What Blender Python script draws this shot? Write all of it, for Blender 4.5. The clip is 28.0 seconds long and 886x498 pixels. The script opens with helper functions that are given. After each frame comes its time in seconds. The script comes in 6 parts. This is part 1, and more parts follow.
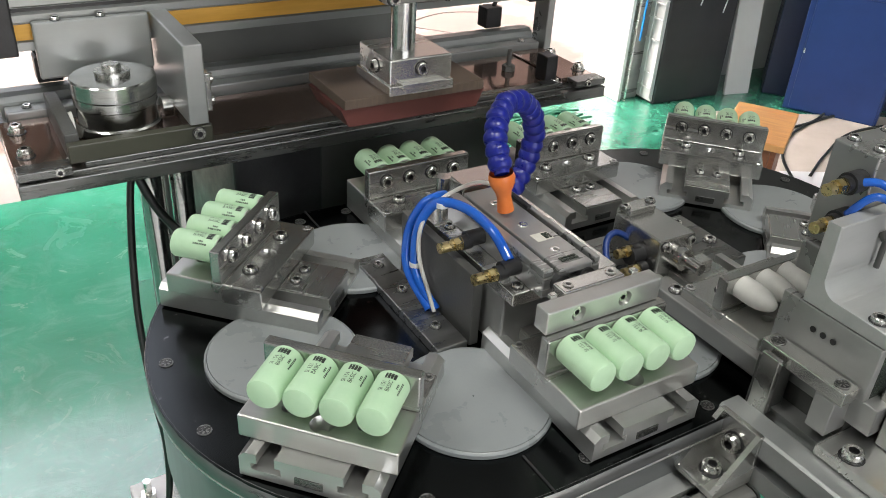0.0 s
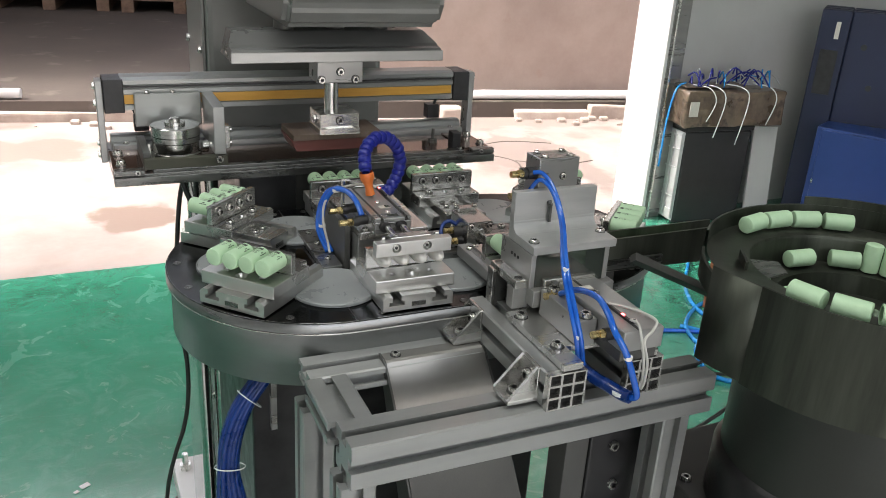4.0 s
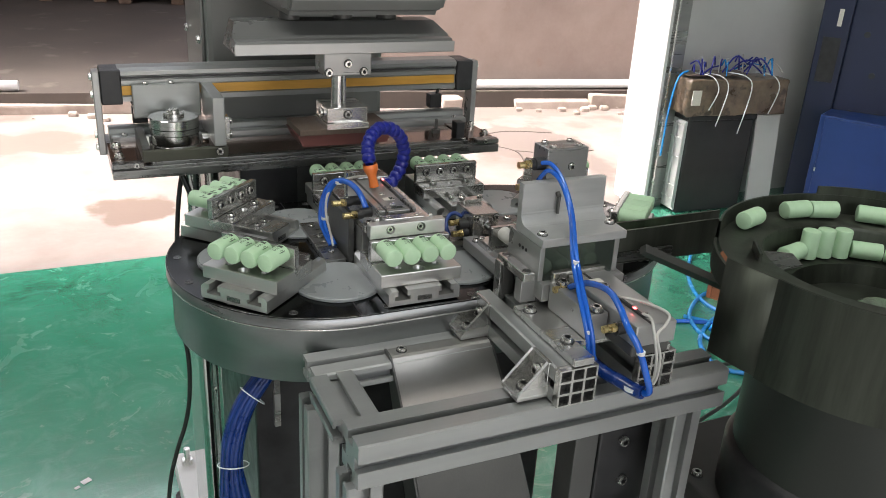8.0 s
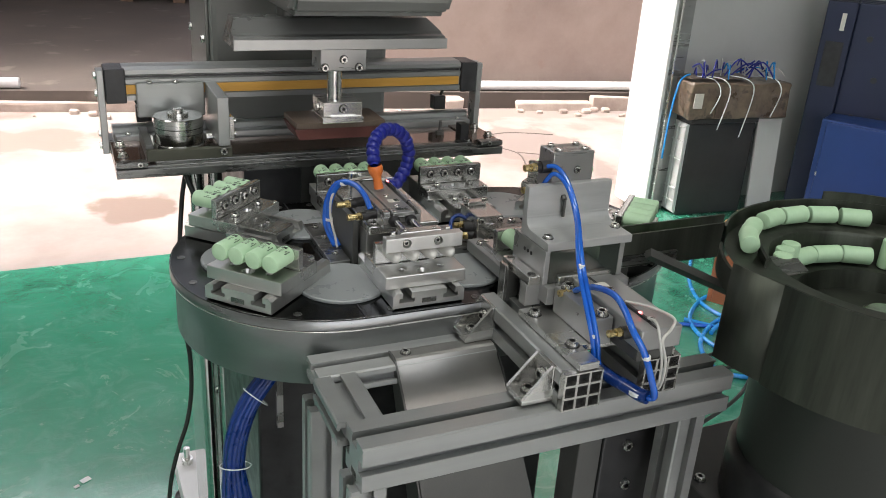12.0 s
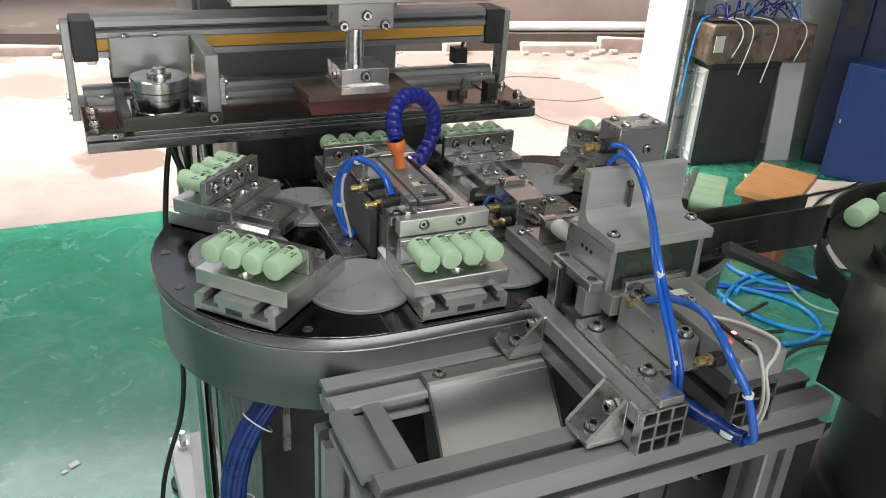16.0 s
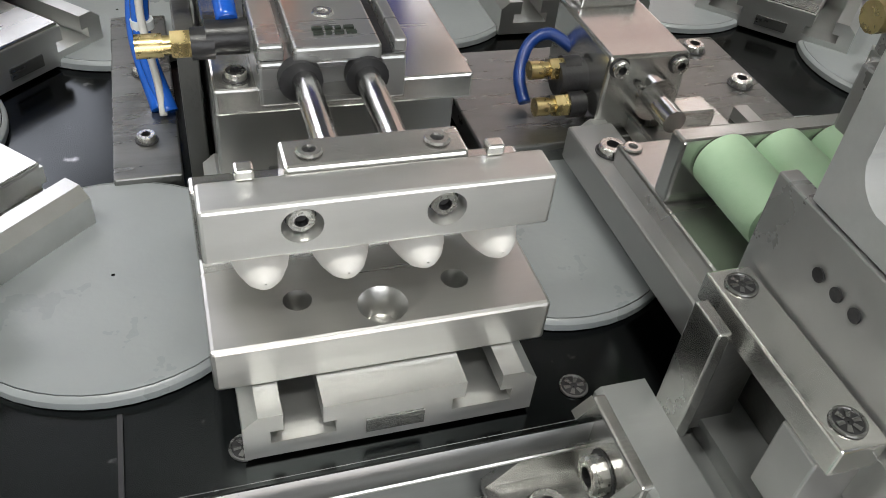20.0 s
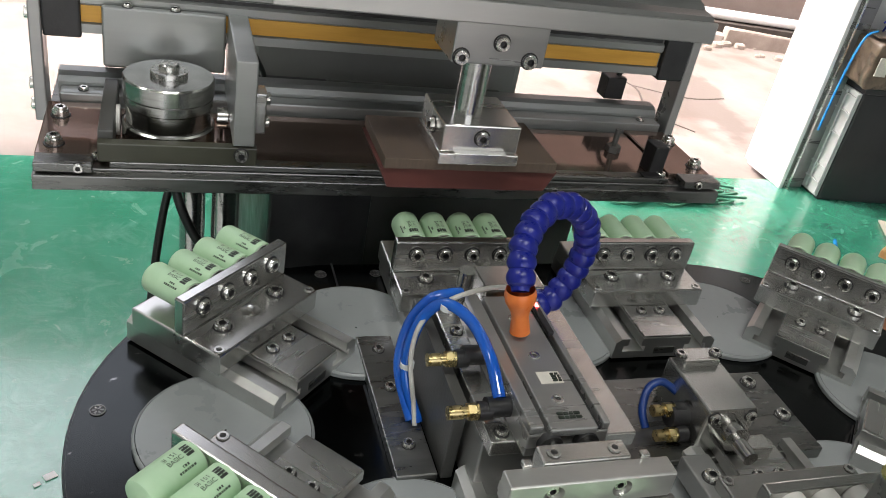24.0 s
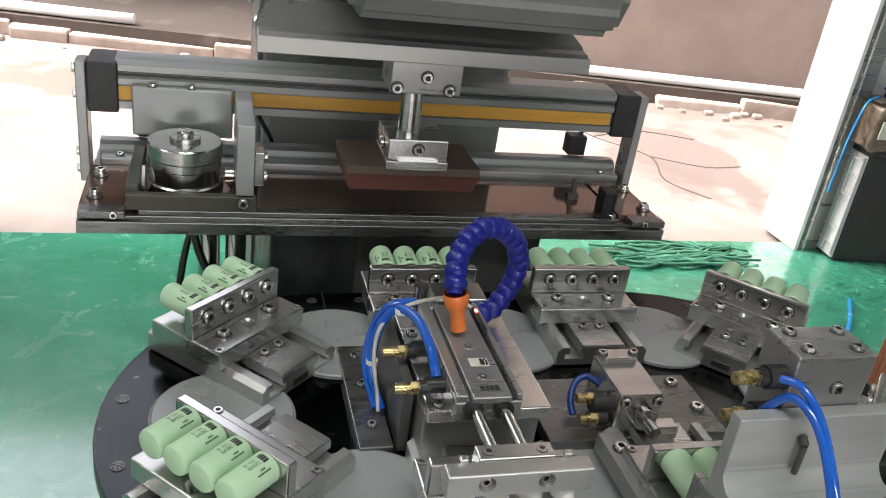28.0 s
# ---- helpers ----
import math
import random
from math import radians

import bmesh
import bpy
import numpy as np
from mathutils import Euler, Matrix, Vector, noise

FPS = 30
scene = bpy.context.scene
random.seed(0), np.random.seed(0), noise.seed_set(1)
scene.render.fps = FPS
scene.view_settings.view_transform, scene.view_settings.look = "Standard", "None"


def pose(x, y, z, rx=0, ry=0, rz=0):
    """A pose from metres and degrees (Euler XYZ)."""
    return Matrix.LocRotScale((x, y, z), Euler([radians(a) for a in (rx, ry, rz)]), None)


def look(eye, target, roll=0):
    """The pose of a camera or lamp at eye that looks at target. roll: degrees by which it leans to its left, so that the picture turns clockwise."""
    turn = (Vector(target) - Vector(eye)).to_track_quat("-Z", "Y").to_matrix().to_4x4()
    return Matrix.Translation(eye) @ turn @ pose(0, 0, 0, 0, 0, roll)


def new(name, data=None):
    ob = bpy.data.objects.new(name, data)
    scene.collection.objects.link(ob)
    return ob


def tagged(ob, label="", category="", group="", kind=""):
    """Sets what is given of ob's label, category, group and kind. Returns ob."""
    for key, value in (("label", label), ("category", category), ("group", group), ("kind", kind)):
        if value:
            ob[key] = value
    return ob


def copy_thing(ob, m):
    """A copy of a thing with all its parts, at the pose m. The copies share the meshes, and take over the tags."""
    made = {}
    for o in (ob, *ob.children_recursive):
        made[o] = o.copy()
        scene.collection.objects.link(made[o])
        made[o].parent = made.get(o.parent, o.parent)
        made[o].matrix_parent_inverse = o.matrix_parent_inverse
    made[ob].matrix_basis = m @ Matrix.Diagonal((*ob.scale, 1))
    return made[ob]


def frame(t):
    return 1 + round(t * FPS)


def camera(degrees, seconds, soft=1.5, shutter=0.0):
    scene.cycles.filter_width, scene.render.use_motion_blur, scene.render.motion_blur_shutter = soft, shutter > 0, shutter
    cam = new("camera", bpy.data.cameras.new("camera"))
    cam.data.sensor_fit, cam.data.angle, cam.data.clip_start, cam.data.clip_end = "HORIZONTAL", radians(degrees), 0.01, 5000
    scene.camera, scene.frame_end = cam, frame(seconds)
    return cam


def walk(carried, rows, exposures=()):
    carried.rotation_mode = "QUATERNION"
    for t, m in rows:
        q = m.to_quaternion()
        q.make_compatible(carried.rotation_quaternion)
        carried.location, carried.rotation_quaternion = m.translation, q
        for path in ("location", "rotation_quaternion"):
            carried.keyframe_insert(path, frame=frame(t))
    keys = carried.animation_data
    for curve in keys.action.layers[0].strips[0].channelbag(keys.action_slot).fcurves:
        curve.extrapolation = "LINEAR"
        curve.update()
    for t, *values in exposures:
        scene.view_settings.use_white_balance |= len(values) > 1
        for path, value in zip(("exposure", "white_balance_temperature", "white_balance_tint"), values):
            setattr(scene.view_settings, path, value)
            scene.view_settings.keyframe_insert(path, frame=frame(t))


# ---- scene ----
cam = camera(55.5, 28.0, soft=0.9)
METRES, EYE, TILT, LEAN, TURN = 1.65, 1.015, -31.1, -3.15, -30.6
ROWS = [
    (0.0, 0.0, 0.0, 0.0, 0.0, 0.0, -0.0),
    (0.5, 0.0192, -0.0733, -0.0217, 1.07, 2.91, -0.5),
    (1.0, 0.0575, -0.125, -0.0468, 3.35, 5.18, -2.01),
    (1.5, 0.0986, -0.1752, -0.0755, 5.5, 6.69, -3.74),
    (2.0, 0.1212, -0.2022, -0.091, 5.91, 8.12, -4.43),
    (2.5, 0.1239, -0.2123, -0.0958, 5.92, 8.64, -4.4),
    (3.0, 0.1214, -0.2179, -0.1, 5.92, 9.05, -4.34),
    (3.5, 0.1256, -0.2158, -0.1004, 5.96, 9.12, -4.05),
    (5.5, 0.1282, -0.2074, -0.0975, 5.95, 8.85, -3.3),
    (6.0, 0.1271, -0.207, -0.0975, 6.03, 8.85, -3.28),
    (6.5, 0.1245, -0.2088, -0.098, 6.0, 8.91, -3.32),
    (7.0, 0.1236, -0.2063, -0.0978, 5.97, 8.7, -3.32),
    (7.5, 0.1214, -0.2051, -0.0975, 5.97, 8.47, -3.39),
    (8.0, 0.1236, -0.2037, -0.0972, 5.97, 8.39, -3.42),
    (8.5, 0.1251, -0.2005, -0.0968, 5.97, 8.0, -3.44),
    (9.0, 0.1244, -0.1996, -0.0958, 5.98, 7.93, -3.46),
    (9.5, 0.1227, -0.2007, -0.0958, 5.97, 8.01, -3.48),
    (10.0, 0.1195, -0.2028, -0.0967, 5.97, 8.12, -3.6),
    (10.5, 0.1179, -0.2064, -0.0974, 5.94, 8.25, -3.81),
    (11.0, 0.1161, -0.2095, -0.0979, 5.82, 8.41, -3.83),
    (11.5, 0.1182, -0.2068, -0.0972, 5.84, 8.48, -3.86),
    (12.0, 0.1203, -0.2032, -0.0962, 5.84, 8.43, -3.89),
    (12.5, 0.1231, -0.2001, -0.0954, 5.86, 8.31, -3.75),
    (14.5, 0.1282, -0.1969, -0.0934, 5.95, 8.36, -3.3),
    (15.0, 0.1273, -0.1904, -0.0909, 6.2, 8.05, -3.43),
    (15.5, 0.1139, -0.1657, -0.0789, 6.33, 6.95, -3.83),
    (16.0, 0.0899, -0.1267, -0.0599, 5.58, 4.44, -3.64),
    (16.5, 0.0696, -0.0903, -0.043, 3.31, 2.2, -2.22),
    (17.0, 0.0856, -0.0471, -0.0324, 4.03, -0.41, -2.63),
    (17.5, 0.1109, -0.0039, -0.019, 9.47, -2.82, -6.36),
    (18.0, 0.1011, 0.0437, -0.0091, 10.01, -6.52, -5.63),
    (18.5, 0.0947, 0.0886, -0.0107, 9.93, -8.96, -6.48),
    (19.0, 0.0921, 0.1337, -0.0132, 10.26, -10.25, -8.05),
    (19.5, 0.0899, 0.1555, -0.0132, 10.37, -10.5, -8.74),
    (20.0, 0.0836, 0.1465, -0.0099, 10.82, -10.36, -9.0),
    (20.5, 0.089, 0.0941, -0.0025, 12.5, -9.01, -10.49),
    (21.0, 0.097, 0.0443, 0.0026, 15.42, -4.37, -11.31),
    (21.5, 0.0543, 0.0574, 0.0292, 12.01, -1.35, -12.42),
    (23.5, 0.0345, 0.0511, 0.0305, 8.86, 0.37, -13.21),
    (24.0, 0.0356, 0.0495, 0.0303, 9.43, 0.39, -13.46),
    (24.5, 0.0372, 0.0486, 0.0306, 9.65, 0.51, -13.5),
    (25.0, 0.0392, 0.0491, 0.0312, 9.66, 0.75, -13.5),
    (25.5, 0.0398, 0.0486, 0.0306, 10.14, 0.8, -13.52),
    (26.0, 0.0417, 0.0488, 0.0309, 10.39, 0.97, -13.53),
    (26.5, 0.0446, 0.046, 0.0313, 10.39, 1.38, -13.0),
    (27.0, 0.052, 0.0371, 0.0298, 10.42, 2.17, -12.49),
    (27.5, 0.0634, 0.0213, 0.024, 10.71, 3.43, -12.41),
    (28.0, 0.0808, -0.0034, 0.014, 12.19, 5.15, -12.44),
]
walk(cam, [(t, pose(0, 0, EYE, TILT, LEAN, TURN) @ pose(METRES * x, METRES * y, METRES * z, 90 + pitch, roll, yaw)) for t, x, y, z, yaw, pitch, roll in ROWS], exposures=[(t, e + 1.1, 6650, 13.5) for t, e in ((0.0, 1.5), (2.0, 1.18), (15.0, 1.15), (16.5, 1.2), (17.0, 1.28), (17.5, 1.38), (18.5, 1.58), (20.5, 1.70), (21.0, 1.45), (21.5, 1.35), (24.0, 1.12), (28.0, 1.16))])

# ---- light ----
world = bpy.data.worlds.new("daylight")
scene.world = world
world.use_nodes = True
wn = world.node_tree.nodes
sky = wn.new("ShaderNodeTexSky")
sky.sky_type, sky.sun_disc = "NISHITA", False
sky.dust_density, sky.air_density = 7.0, 1.0
SUN_ELEV, SUN_ROT = 56.0, -82.0
sky.sun_elevation, sky.sun_rotation = radians(SUN_ELEV), radians(SUN_ROT)
wn["Background"].inputs["Strength"].default_value = 0.15
haze = wn.new("ShaderNodeHueSaturation")
haze.inputs["Saturation"].default_value = 0.4
world.node_tree.links.new(sky.outputs["Color"], haze.inputs["Color"])
world.node_tree.links.new(haze.outputs["Color"], wn["Background"].inputs["Color"])
sun = new("sun", bpy.data.lights.new("sun", "SUN"))
sun.data.energy, sun.data.angle, sun.data.color = 0.9, radians(12), (1.0, 0.95, 0.88)
_e, _r = radians(SUN_ELEV), radians(SUN_ROT)
_toward = Vector((math.sin(_r) * math.cos(_e), math.cos(_r) * math.cos(_e), math.sin(_e)))
sun.matrix_world = look(_toward * 20, (0, 0, 0))


def area_lamp(name, eye, target, w, h, watts, colour=(1, 1, 1)):
    lamp = new(name, bpy.data.lights.new(name, "AREA"))
    lamp.data.shape, lamp.data.size, lamp.data.size_y = "RECTANGLE", w, h
    lamp.data.energy, lamp.data.color = watts, colour
    lamp.matrix_world = look(eye, target)
    return lamp


# Two unseen fill lamps, added to brighten top faces and metal.
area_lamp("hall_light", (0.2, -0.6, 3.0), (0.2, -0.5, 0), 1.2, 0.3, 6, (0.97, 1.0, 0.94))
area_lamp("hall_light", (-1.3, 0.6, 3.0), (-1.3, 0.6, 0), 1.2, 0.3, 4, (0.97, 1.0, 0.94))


# Unseen lamp in an added doorway, to brighten the front faces.
area_lamp("doorway_daylight", (0.35, -2.98, 1.25), (0.35, 0, 1.20), 3.2, 2.4, 6.5, (0.97, 1.0, 0.94))


# ---- materials ----
def nodes_of(name):
    m = bpy.data.materials.new(name)
    m.use_nodes = True
    return m, m.node_tree.nodes, m.node_tree.links, m.node_tree.nodes["Principled BSDF"]


def surface(name, a, b, rough=0.5, metal=0.0, scale=30.0, stretch=(1, 1, 1), bump=0.1, fine=400.0, rough_var=0.12, spots=None, spec=0.5, coat=0.0, alpha=None, trans=0.0, emit=None, vary=0.0):
    """A two-scale procedural surface: colours a to b by broad noise, fine grain in relief and gloss."""
    m, n, l, p = nodes_of(name)
    tc = n.new("ShaderNodeTexCoord")
    mp = n.new("ShaderNodeMapping")
    mp.inputs["Scale"].default_value = stretch
    l.new(tc.outputs["Object"], mp.inputs["Vector"])
    big = n.new("ShaderNodeTexNoise")
    big.inputs["Scale"].default_value, big.inputs["Detail"].default_value, big.inputs["Roughness"].default_value = scale, 6.0, 0.62
    l.new(mp.outputs["Vector"], big.inputs["Vector"])
    ramp = n.new("ShaderNodeValToRGB")
    ramp.color_ramp.elements[0].position, ramp.color_ramp.elements[1].position = 0.32, 0.68
    ramp.color_ramp.elements[0].color, ramp.color_ramp.elements[1].color = (*a, 1), (*b, 1)
    l.new(big.outputs["Fac"], ramp.inputs["Fac"])
    colour = ramp.outputs["Color"]
    if spots:
        sp = n.new("ShaderNodeTexNoise")
        sp.inputs["Scale"].default_value, sp.inputs["Detail"].default_value = spots[0], 8.0
        l.new(tc.outputs["Object"], sp.inputs["Vector"])
        sr = n.new("ShaderNodeValToRGB")
        sr.color_ramp.elements[0].position, sr.color_ramp.elements[1].position = spots[1], spots[1] + 0.09
        l.new(sp.outputs["Fac"], sr.inputs["Fac"])
        mix = n.new("ShaderNodeMix")
        mix.data_type = "RGBA"
        mix.inputs["B"].default_value = (*spots[2], 1)
        l.new(sr.outputs["Color"], mix.inputs["Factor"])
        l.new(colour, mix.inputs["A"])
        colour = mix.outputs["Result"]
    if vary:
        info = n.new("ShaderNodeObjectInfo")
        hv = n.new("ShaderNodeHueSaturation")
        mr = n.new("ShaderNodeMapRange")
        mr.inputs["To Min"].default_value, mr.inputs["To Max"].default_value = 1 - vary, 1 + vary
        l.new(info.outputs["Random"], mr.inputs["Value"])
        l.new(mr.outputs["Result"], hv.inputs["Value"])
        l.new(colour, hv.inputs["Color"])
        colour = hv.outputs["Color"]
    l.new(colour, p.inputs["Base Color"])
    small = n.new("ShaderNodeTexNoise")
    small.inputs["Scale"].default_value, small.inputs["Detail"].default_value = fine, 3.0
    l.new(mp.outputs["Vector"], small.inputs["Vector"])
    rr = n.new("ShaderNodeMapRange")
    rr.inputs["From Min"].default_value, rr.inputs["From Max"].default_value = 0.3, 0.7
    rr.inputs["To Min"].default_value, rr.inputs["To Max"].default_value = max(0.02, rough - rough_var), min(1.0, rough + rough_var)
    l.new(big.outputs["Fac"], rr.inputs["Value"])
    l.new(rr.outputs["Result"], p.inputs["Roughness"])
    if bump:
        bp = n.new("ShaderNodeBump")
        bp.inputs["Strength"].default_value, bp.inputs["Distance"].default_value = bump, 0.001
        l.new(small.outputs["Fac"], bp.inputs["Height"])
        l.new(bp.outputs["Normal"], p.inputs["Normal"])
    p.inputs["Metallic"].default_value = metal
    p.inputs["Specular IOR Level"].default_value = spec
    p.inputs["Coat Weight"].default_value = coat
    p.inputs["Transmission Weight"].default_value = trans
    if alpha is not None:
        p.inputs["Alpha"].default_value = alpha
    if emit:
        p.inputs["Emission Color"].default_value, p.inputs["Emission Strength"].default_value = (*emit[:3], 1), emit[3]
    return m


ALU = surface("milled_aluminium", (0.50, 0.50, 0.485), (0.64, 0.638, 0.62), 0.26, 0.95, 26, (0.06, 1, 1), 0.04, 1600, 0.09, vary=0.08)
ALU_BRIGHT = surface("bright_aluminium", (0.66, 0.655, 0.63), (0.76, 0.755, 0.73), 0.24, 0.95, 30, (0.06, 1, 1), 0.04, 1600, 0.08, vary=0.05)
ALU_GREY = surface("anodised_aluminium", (0.325, 0.328, 0.322), (0.395, 0.398, 0.390), 0.33, 0.65, 22, (0.10, 1, 1), 0.03, 1400, 0.09, vary=0.07)
PROFILE = surface("extruded_aluminium", (0.29, 0.302, 0.296), (0.37, 0.383, 0.375), 0.34, 0.6, 20, (0.05, 1, 1), 0.04, 1200, 0.07, vary=0.06)
BEAM = surface("satin_aluminium", (0.35, 0.36, 0.355), (0.43, 0.44, 0.435), 0.42, 0.35, 20, (0.5, 3, 3), 0.03, 700, 0.05)
STEEL = surface("turned_steel", (0.45, 0.45, 0.44), (0.66, 0.66, 0.64), 0.18, 1.0, 40, (1, 1, 12), 0.05, 500, 0.06)
SCREW = surface("screw_steel", (0.66, 0.655, 0.63), (0.86, 0.85, 0.82), 0.27, 1.0, 300, (1, 1, 1), 0.05, 900, 0.06, vary=0.2)
DARK_STEEL = surface("dark_polished_plate", (0.024, 0.027, 0.028), (0.042, 0.046, 0.047), 0.19, 1.0, 9, (1, 1, 1), 0.0, 350, 0.06, spots=(160, 0.70, (0.3, 0.3, 0.3)))
BED_STEEL = surface("oiled_bed_steel", (0.17, 0.172, 0.166), (0.25, 0.252, 0.244), 0.30, 0.9, 20, (1, 6, 6), 0.12, 500, 0.1)
SKIRT = surface("blued_skirt", (0.215, 0.223, 0.223), (0.29, 0.30, 0.30), 0.40, 0.85, 8, (1, 1, 3), 0.03, 400, 0.04)
NYLON = surface("grey_nylon", (0.225, 0.242, 0.246), (0.285, 0.304, 0.309), 0.30, 0.0, 12, (1, 1, 1), 0.05, 500, 0.06, spec=0.4)
WHITE_NYLON = surface("white_nylon", (0.60, 0.595, 0.56), (0.70, 0.69, 0.66), 0.42, 0.0, 90, (1, 1, 1), 0.05, 500, 0.08)
CAP_GREEN = surface("pale_green_plastic", (0.40, 0.60, 0.39), (0.47, 0.665, 0.455), 0.52, 0.0, 60, (1, 1, 1), 0.10, 1200, 0.08, vary=0.05)
DARK_TUBE = surface("dark_blue_tube", (0.003, 0.022, 0.13), (0.006, 0.040, 0.21), 0.30, 0.0, 40, (1, 1, 1), 0.0)
INK = surface("black_ink", (0.012, 0.02, 0.014), (0.03, 0.04, 0.03), 0.5, 0.0, 400, (1, 1, 1), 0.0)
BLACK = surface("black_plastic", (0.012, 0.012, 0.013), (0.03, 0.03, 0.032), 0.42, 0.0, 40, (1, 1, 1), 0.15, 600)
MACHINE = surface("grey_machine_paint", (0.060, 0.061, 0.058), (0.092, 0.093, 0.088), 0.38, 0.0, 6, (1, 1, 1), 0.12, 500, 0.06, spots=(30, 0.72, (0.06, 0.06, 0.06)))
HOOD = surface("mid_grey_paint", (0.115, 0.118, 0.115), (0.155, 0.158, 0.154), 0.30, 0.1, 8, (1, 1, 1), 0.1, 500, 0.06)
SLIDE_ALU = surface("sawn_matt_aluminium", (0.53, 0.535, 0.52), (0.65, 0.655, 0.64), 0.36, 0.9, 40, (0.3, 1, 1), 0.04, 1500, 0.06, vary=0.05)
# Lighter than the plate: light on its edge is put into the colour.
PLATE_EDGE = surface("lit_plate_edge", (0.22, 0.226, 0.228), (0.30, 0.306, 0.308), 0.30, 0.9, 20, (1, 1, 6), 0.03, 600, 0.05)
# Lighter than the machine paint: haze from the gate put into colour.
PRINTER_PAINT = surface("printer_hazed_paint", (0.135, 0.137, 0.131), (0.185, 0.187, 0.179), 0.36, 0.0, 5, (1, 1, 1), 0.12, 500, 0.06, spots=(26, 0.72, (0.08, 0.08, 0.08)))
BRASS = surface("brass", (0.56, 0.44, 0.20), (0.70, 0.57, 0.30), 0.28, 1.0, 200, (1, 1, 1), 0.05, 700)
BLUE_TUBE = surface("blue_tube", (0.004, 0.075, 0.44), (0.010, 0.13, 0.60), 0.16, 0.0, 40, (1, 1, 1), 0.0, spec=0.6, coat=0.4)
SKY_TUBE = surface("light_blue_tube", (0.01, 0.20, 0.55), (0.02, 0.30, 0.70), 0.22, 0.0, 40, (1, 1, 1), 0.0, coat=0.3)
LOC_BLUE = surface("dark_blue_plastic", (0.004, 0.010, 0.16), (0.010, 0.018, 0.24), 0.34, 0.0, 80, (1, 1, 1), 0.0, spec=0.45)
ORANGE = surface("orange_plastic", (0.66, 0.15, 0.03), (0.78, 0.22, 0.05), 0.35, 0.0, 60, (1, 1, 1), 0.05)
# Pad red and plywood are darkened: shade under the head put into colour.
RED_PAD = surface("red_silicone", (0.085, 0.022, 0.018), (0.125, 0.036, 0.028), 0.5, 0.0, 30, (1, 1, 1), 0.05)
PAD_WOOD = surface("darkened_plywood", (0.085, 0.060, 0.045), (0.13, 0.095, 0.070), 0.6, 0.0, 30, (8, 1, 1), 0.2)
BLACK_CABLE = surface("black_cable", (0.010, 0.014, 0.012), (0.02, 0.024, 0.022), 0.4, 0.0, 40)
WHITE_TIE = surface("white_nylon_tie", (0.62, 0.66, 0.66), (0.75, 0.78, 0.78), 0.4, 0.0, 60)
GREEN_WIRE = surface("pale_green_wire", (0.20, 0.33, 0.22), (0.26, 0.40, 0.28), 0.45, 0.0, 60)
GREY_WIRE = surface("grey_wire", (0.45, 0.45, 0.42), (0.55, 0.55, 0.52), 0.45, 0.0, 60)
YELLOW = surface("yellow_strip", (0.52, 0.27, 0.035), (0.66, 0.36, 0.06), 0.4, 0.0, 14, (1, 10, 10), 0.03)
INK_FILM = surface("thin_ink_film", (0.22, 0.165, 0.14), (0.29, 0.22, 0.19), 0.20, 0.8, 30, (1, 1, 1), 0.04, 300, 0.06)
# Brown of the plate, lightened for the pale wall reflected in it.
CLICHE = surface("copper_brown_plate", (0.26, 0.185, 0.155), (0.36, 0.265, 0.23), 0.10, 0.85, 10, (1, 1, 1), 0.02, 300, 0.04)
GLASSY = surface("clear_acrylic", (0.45, 0.56, 0.52), (0.52, 0.62, 0.58), 0.06, 0.0, 6, (1, 1, 1), 0.0, alpha=0.16)
BOWL = surface("dull_stainless", (0.027, 0.031, 0.024), (0.085, 0.094, 0.076), 0.44, 0.7, 38, (1, 1, 0.06), 0.05, 400, 0.10, spots=(7, 0.62, (0.13, 0.138, 0.122)))
BOWL_BASE = surface("grey_drive_housing", (0.016, 0.020, 0.016), (0.026, 0.030, 0.025), 0.5, 0.1, 5, (1, 1, 1), 0.1, 300)
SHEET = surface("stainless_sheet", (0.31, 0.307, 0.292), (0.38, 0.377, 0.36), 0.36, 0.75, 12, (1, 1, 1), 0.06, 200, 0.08)
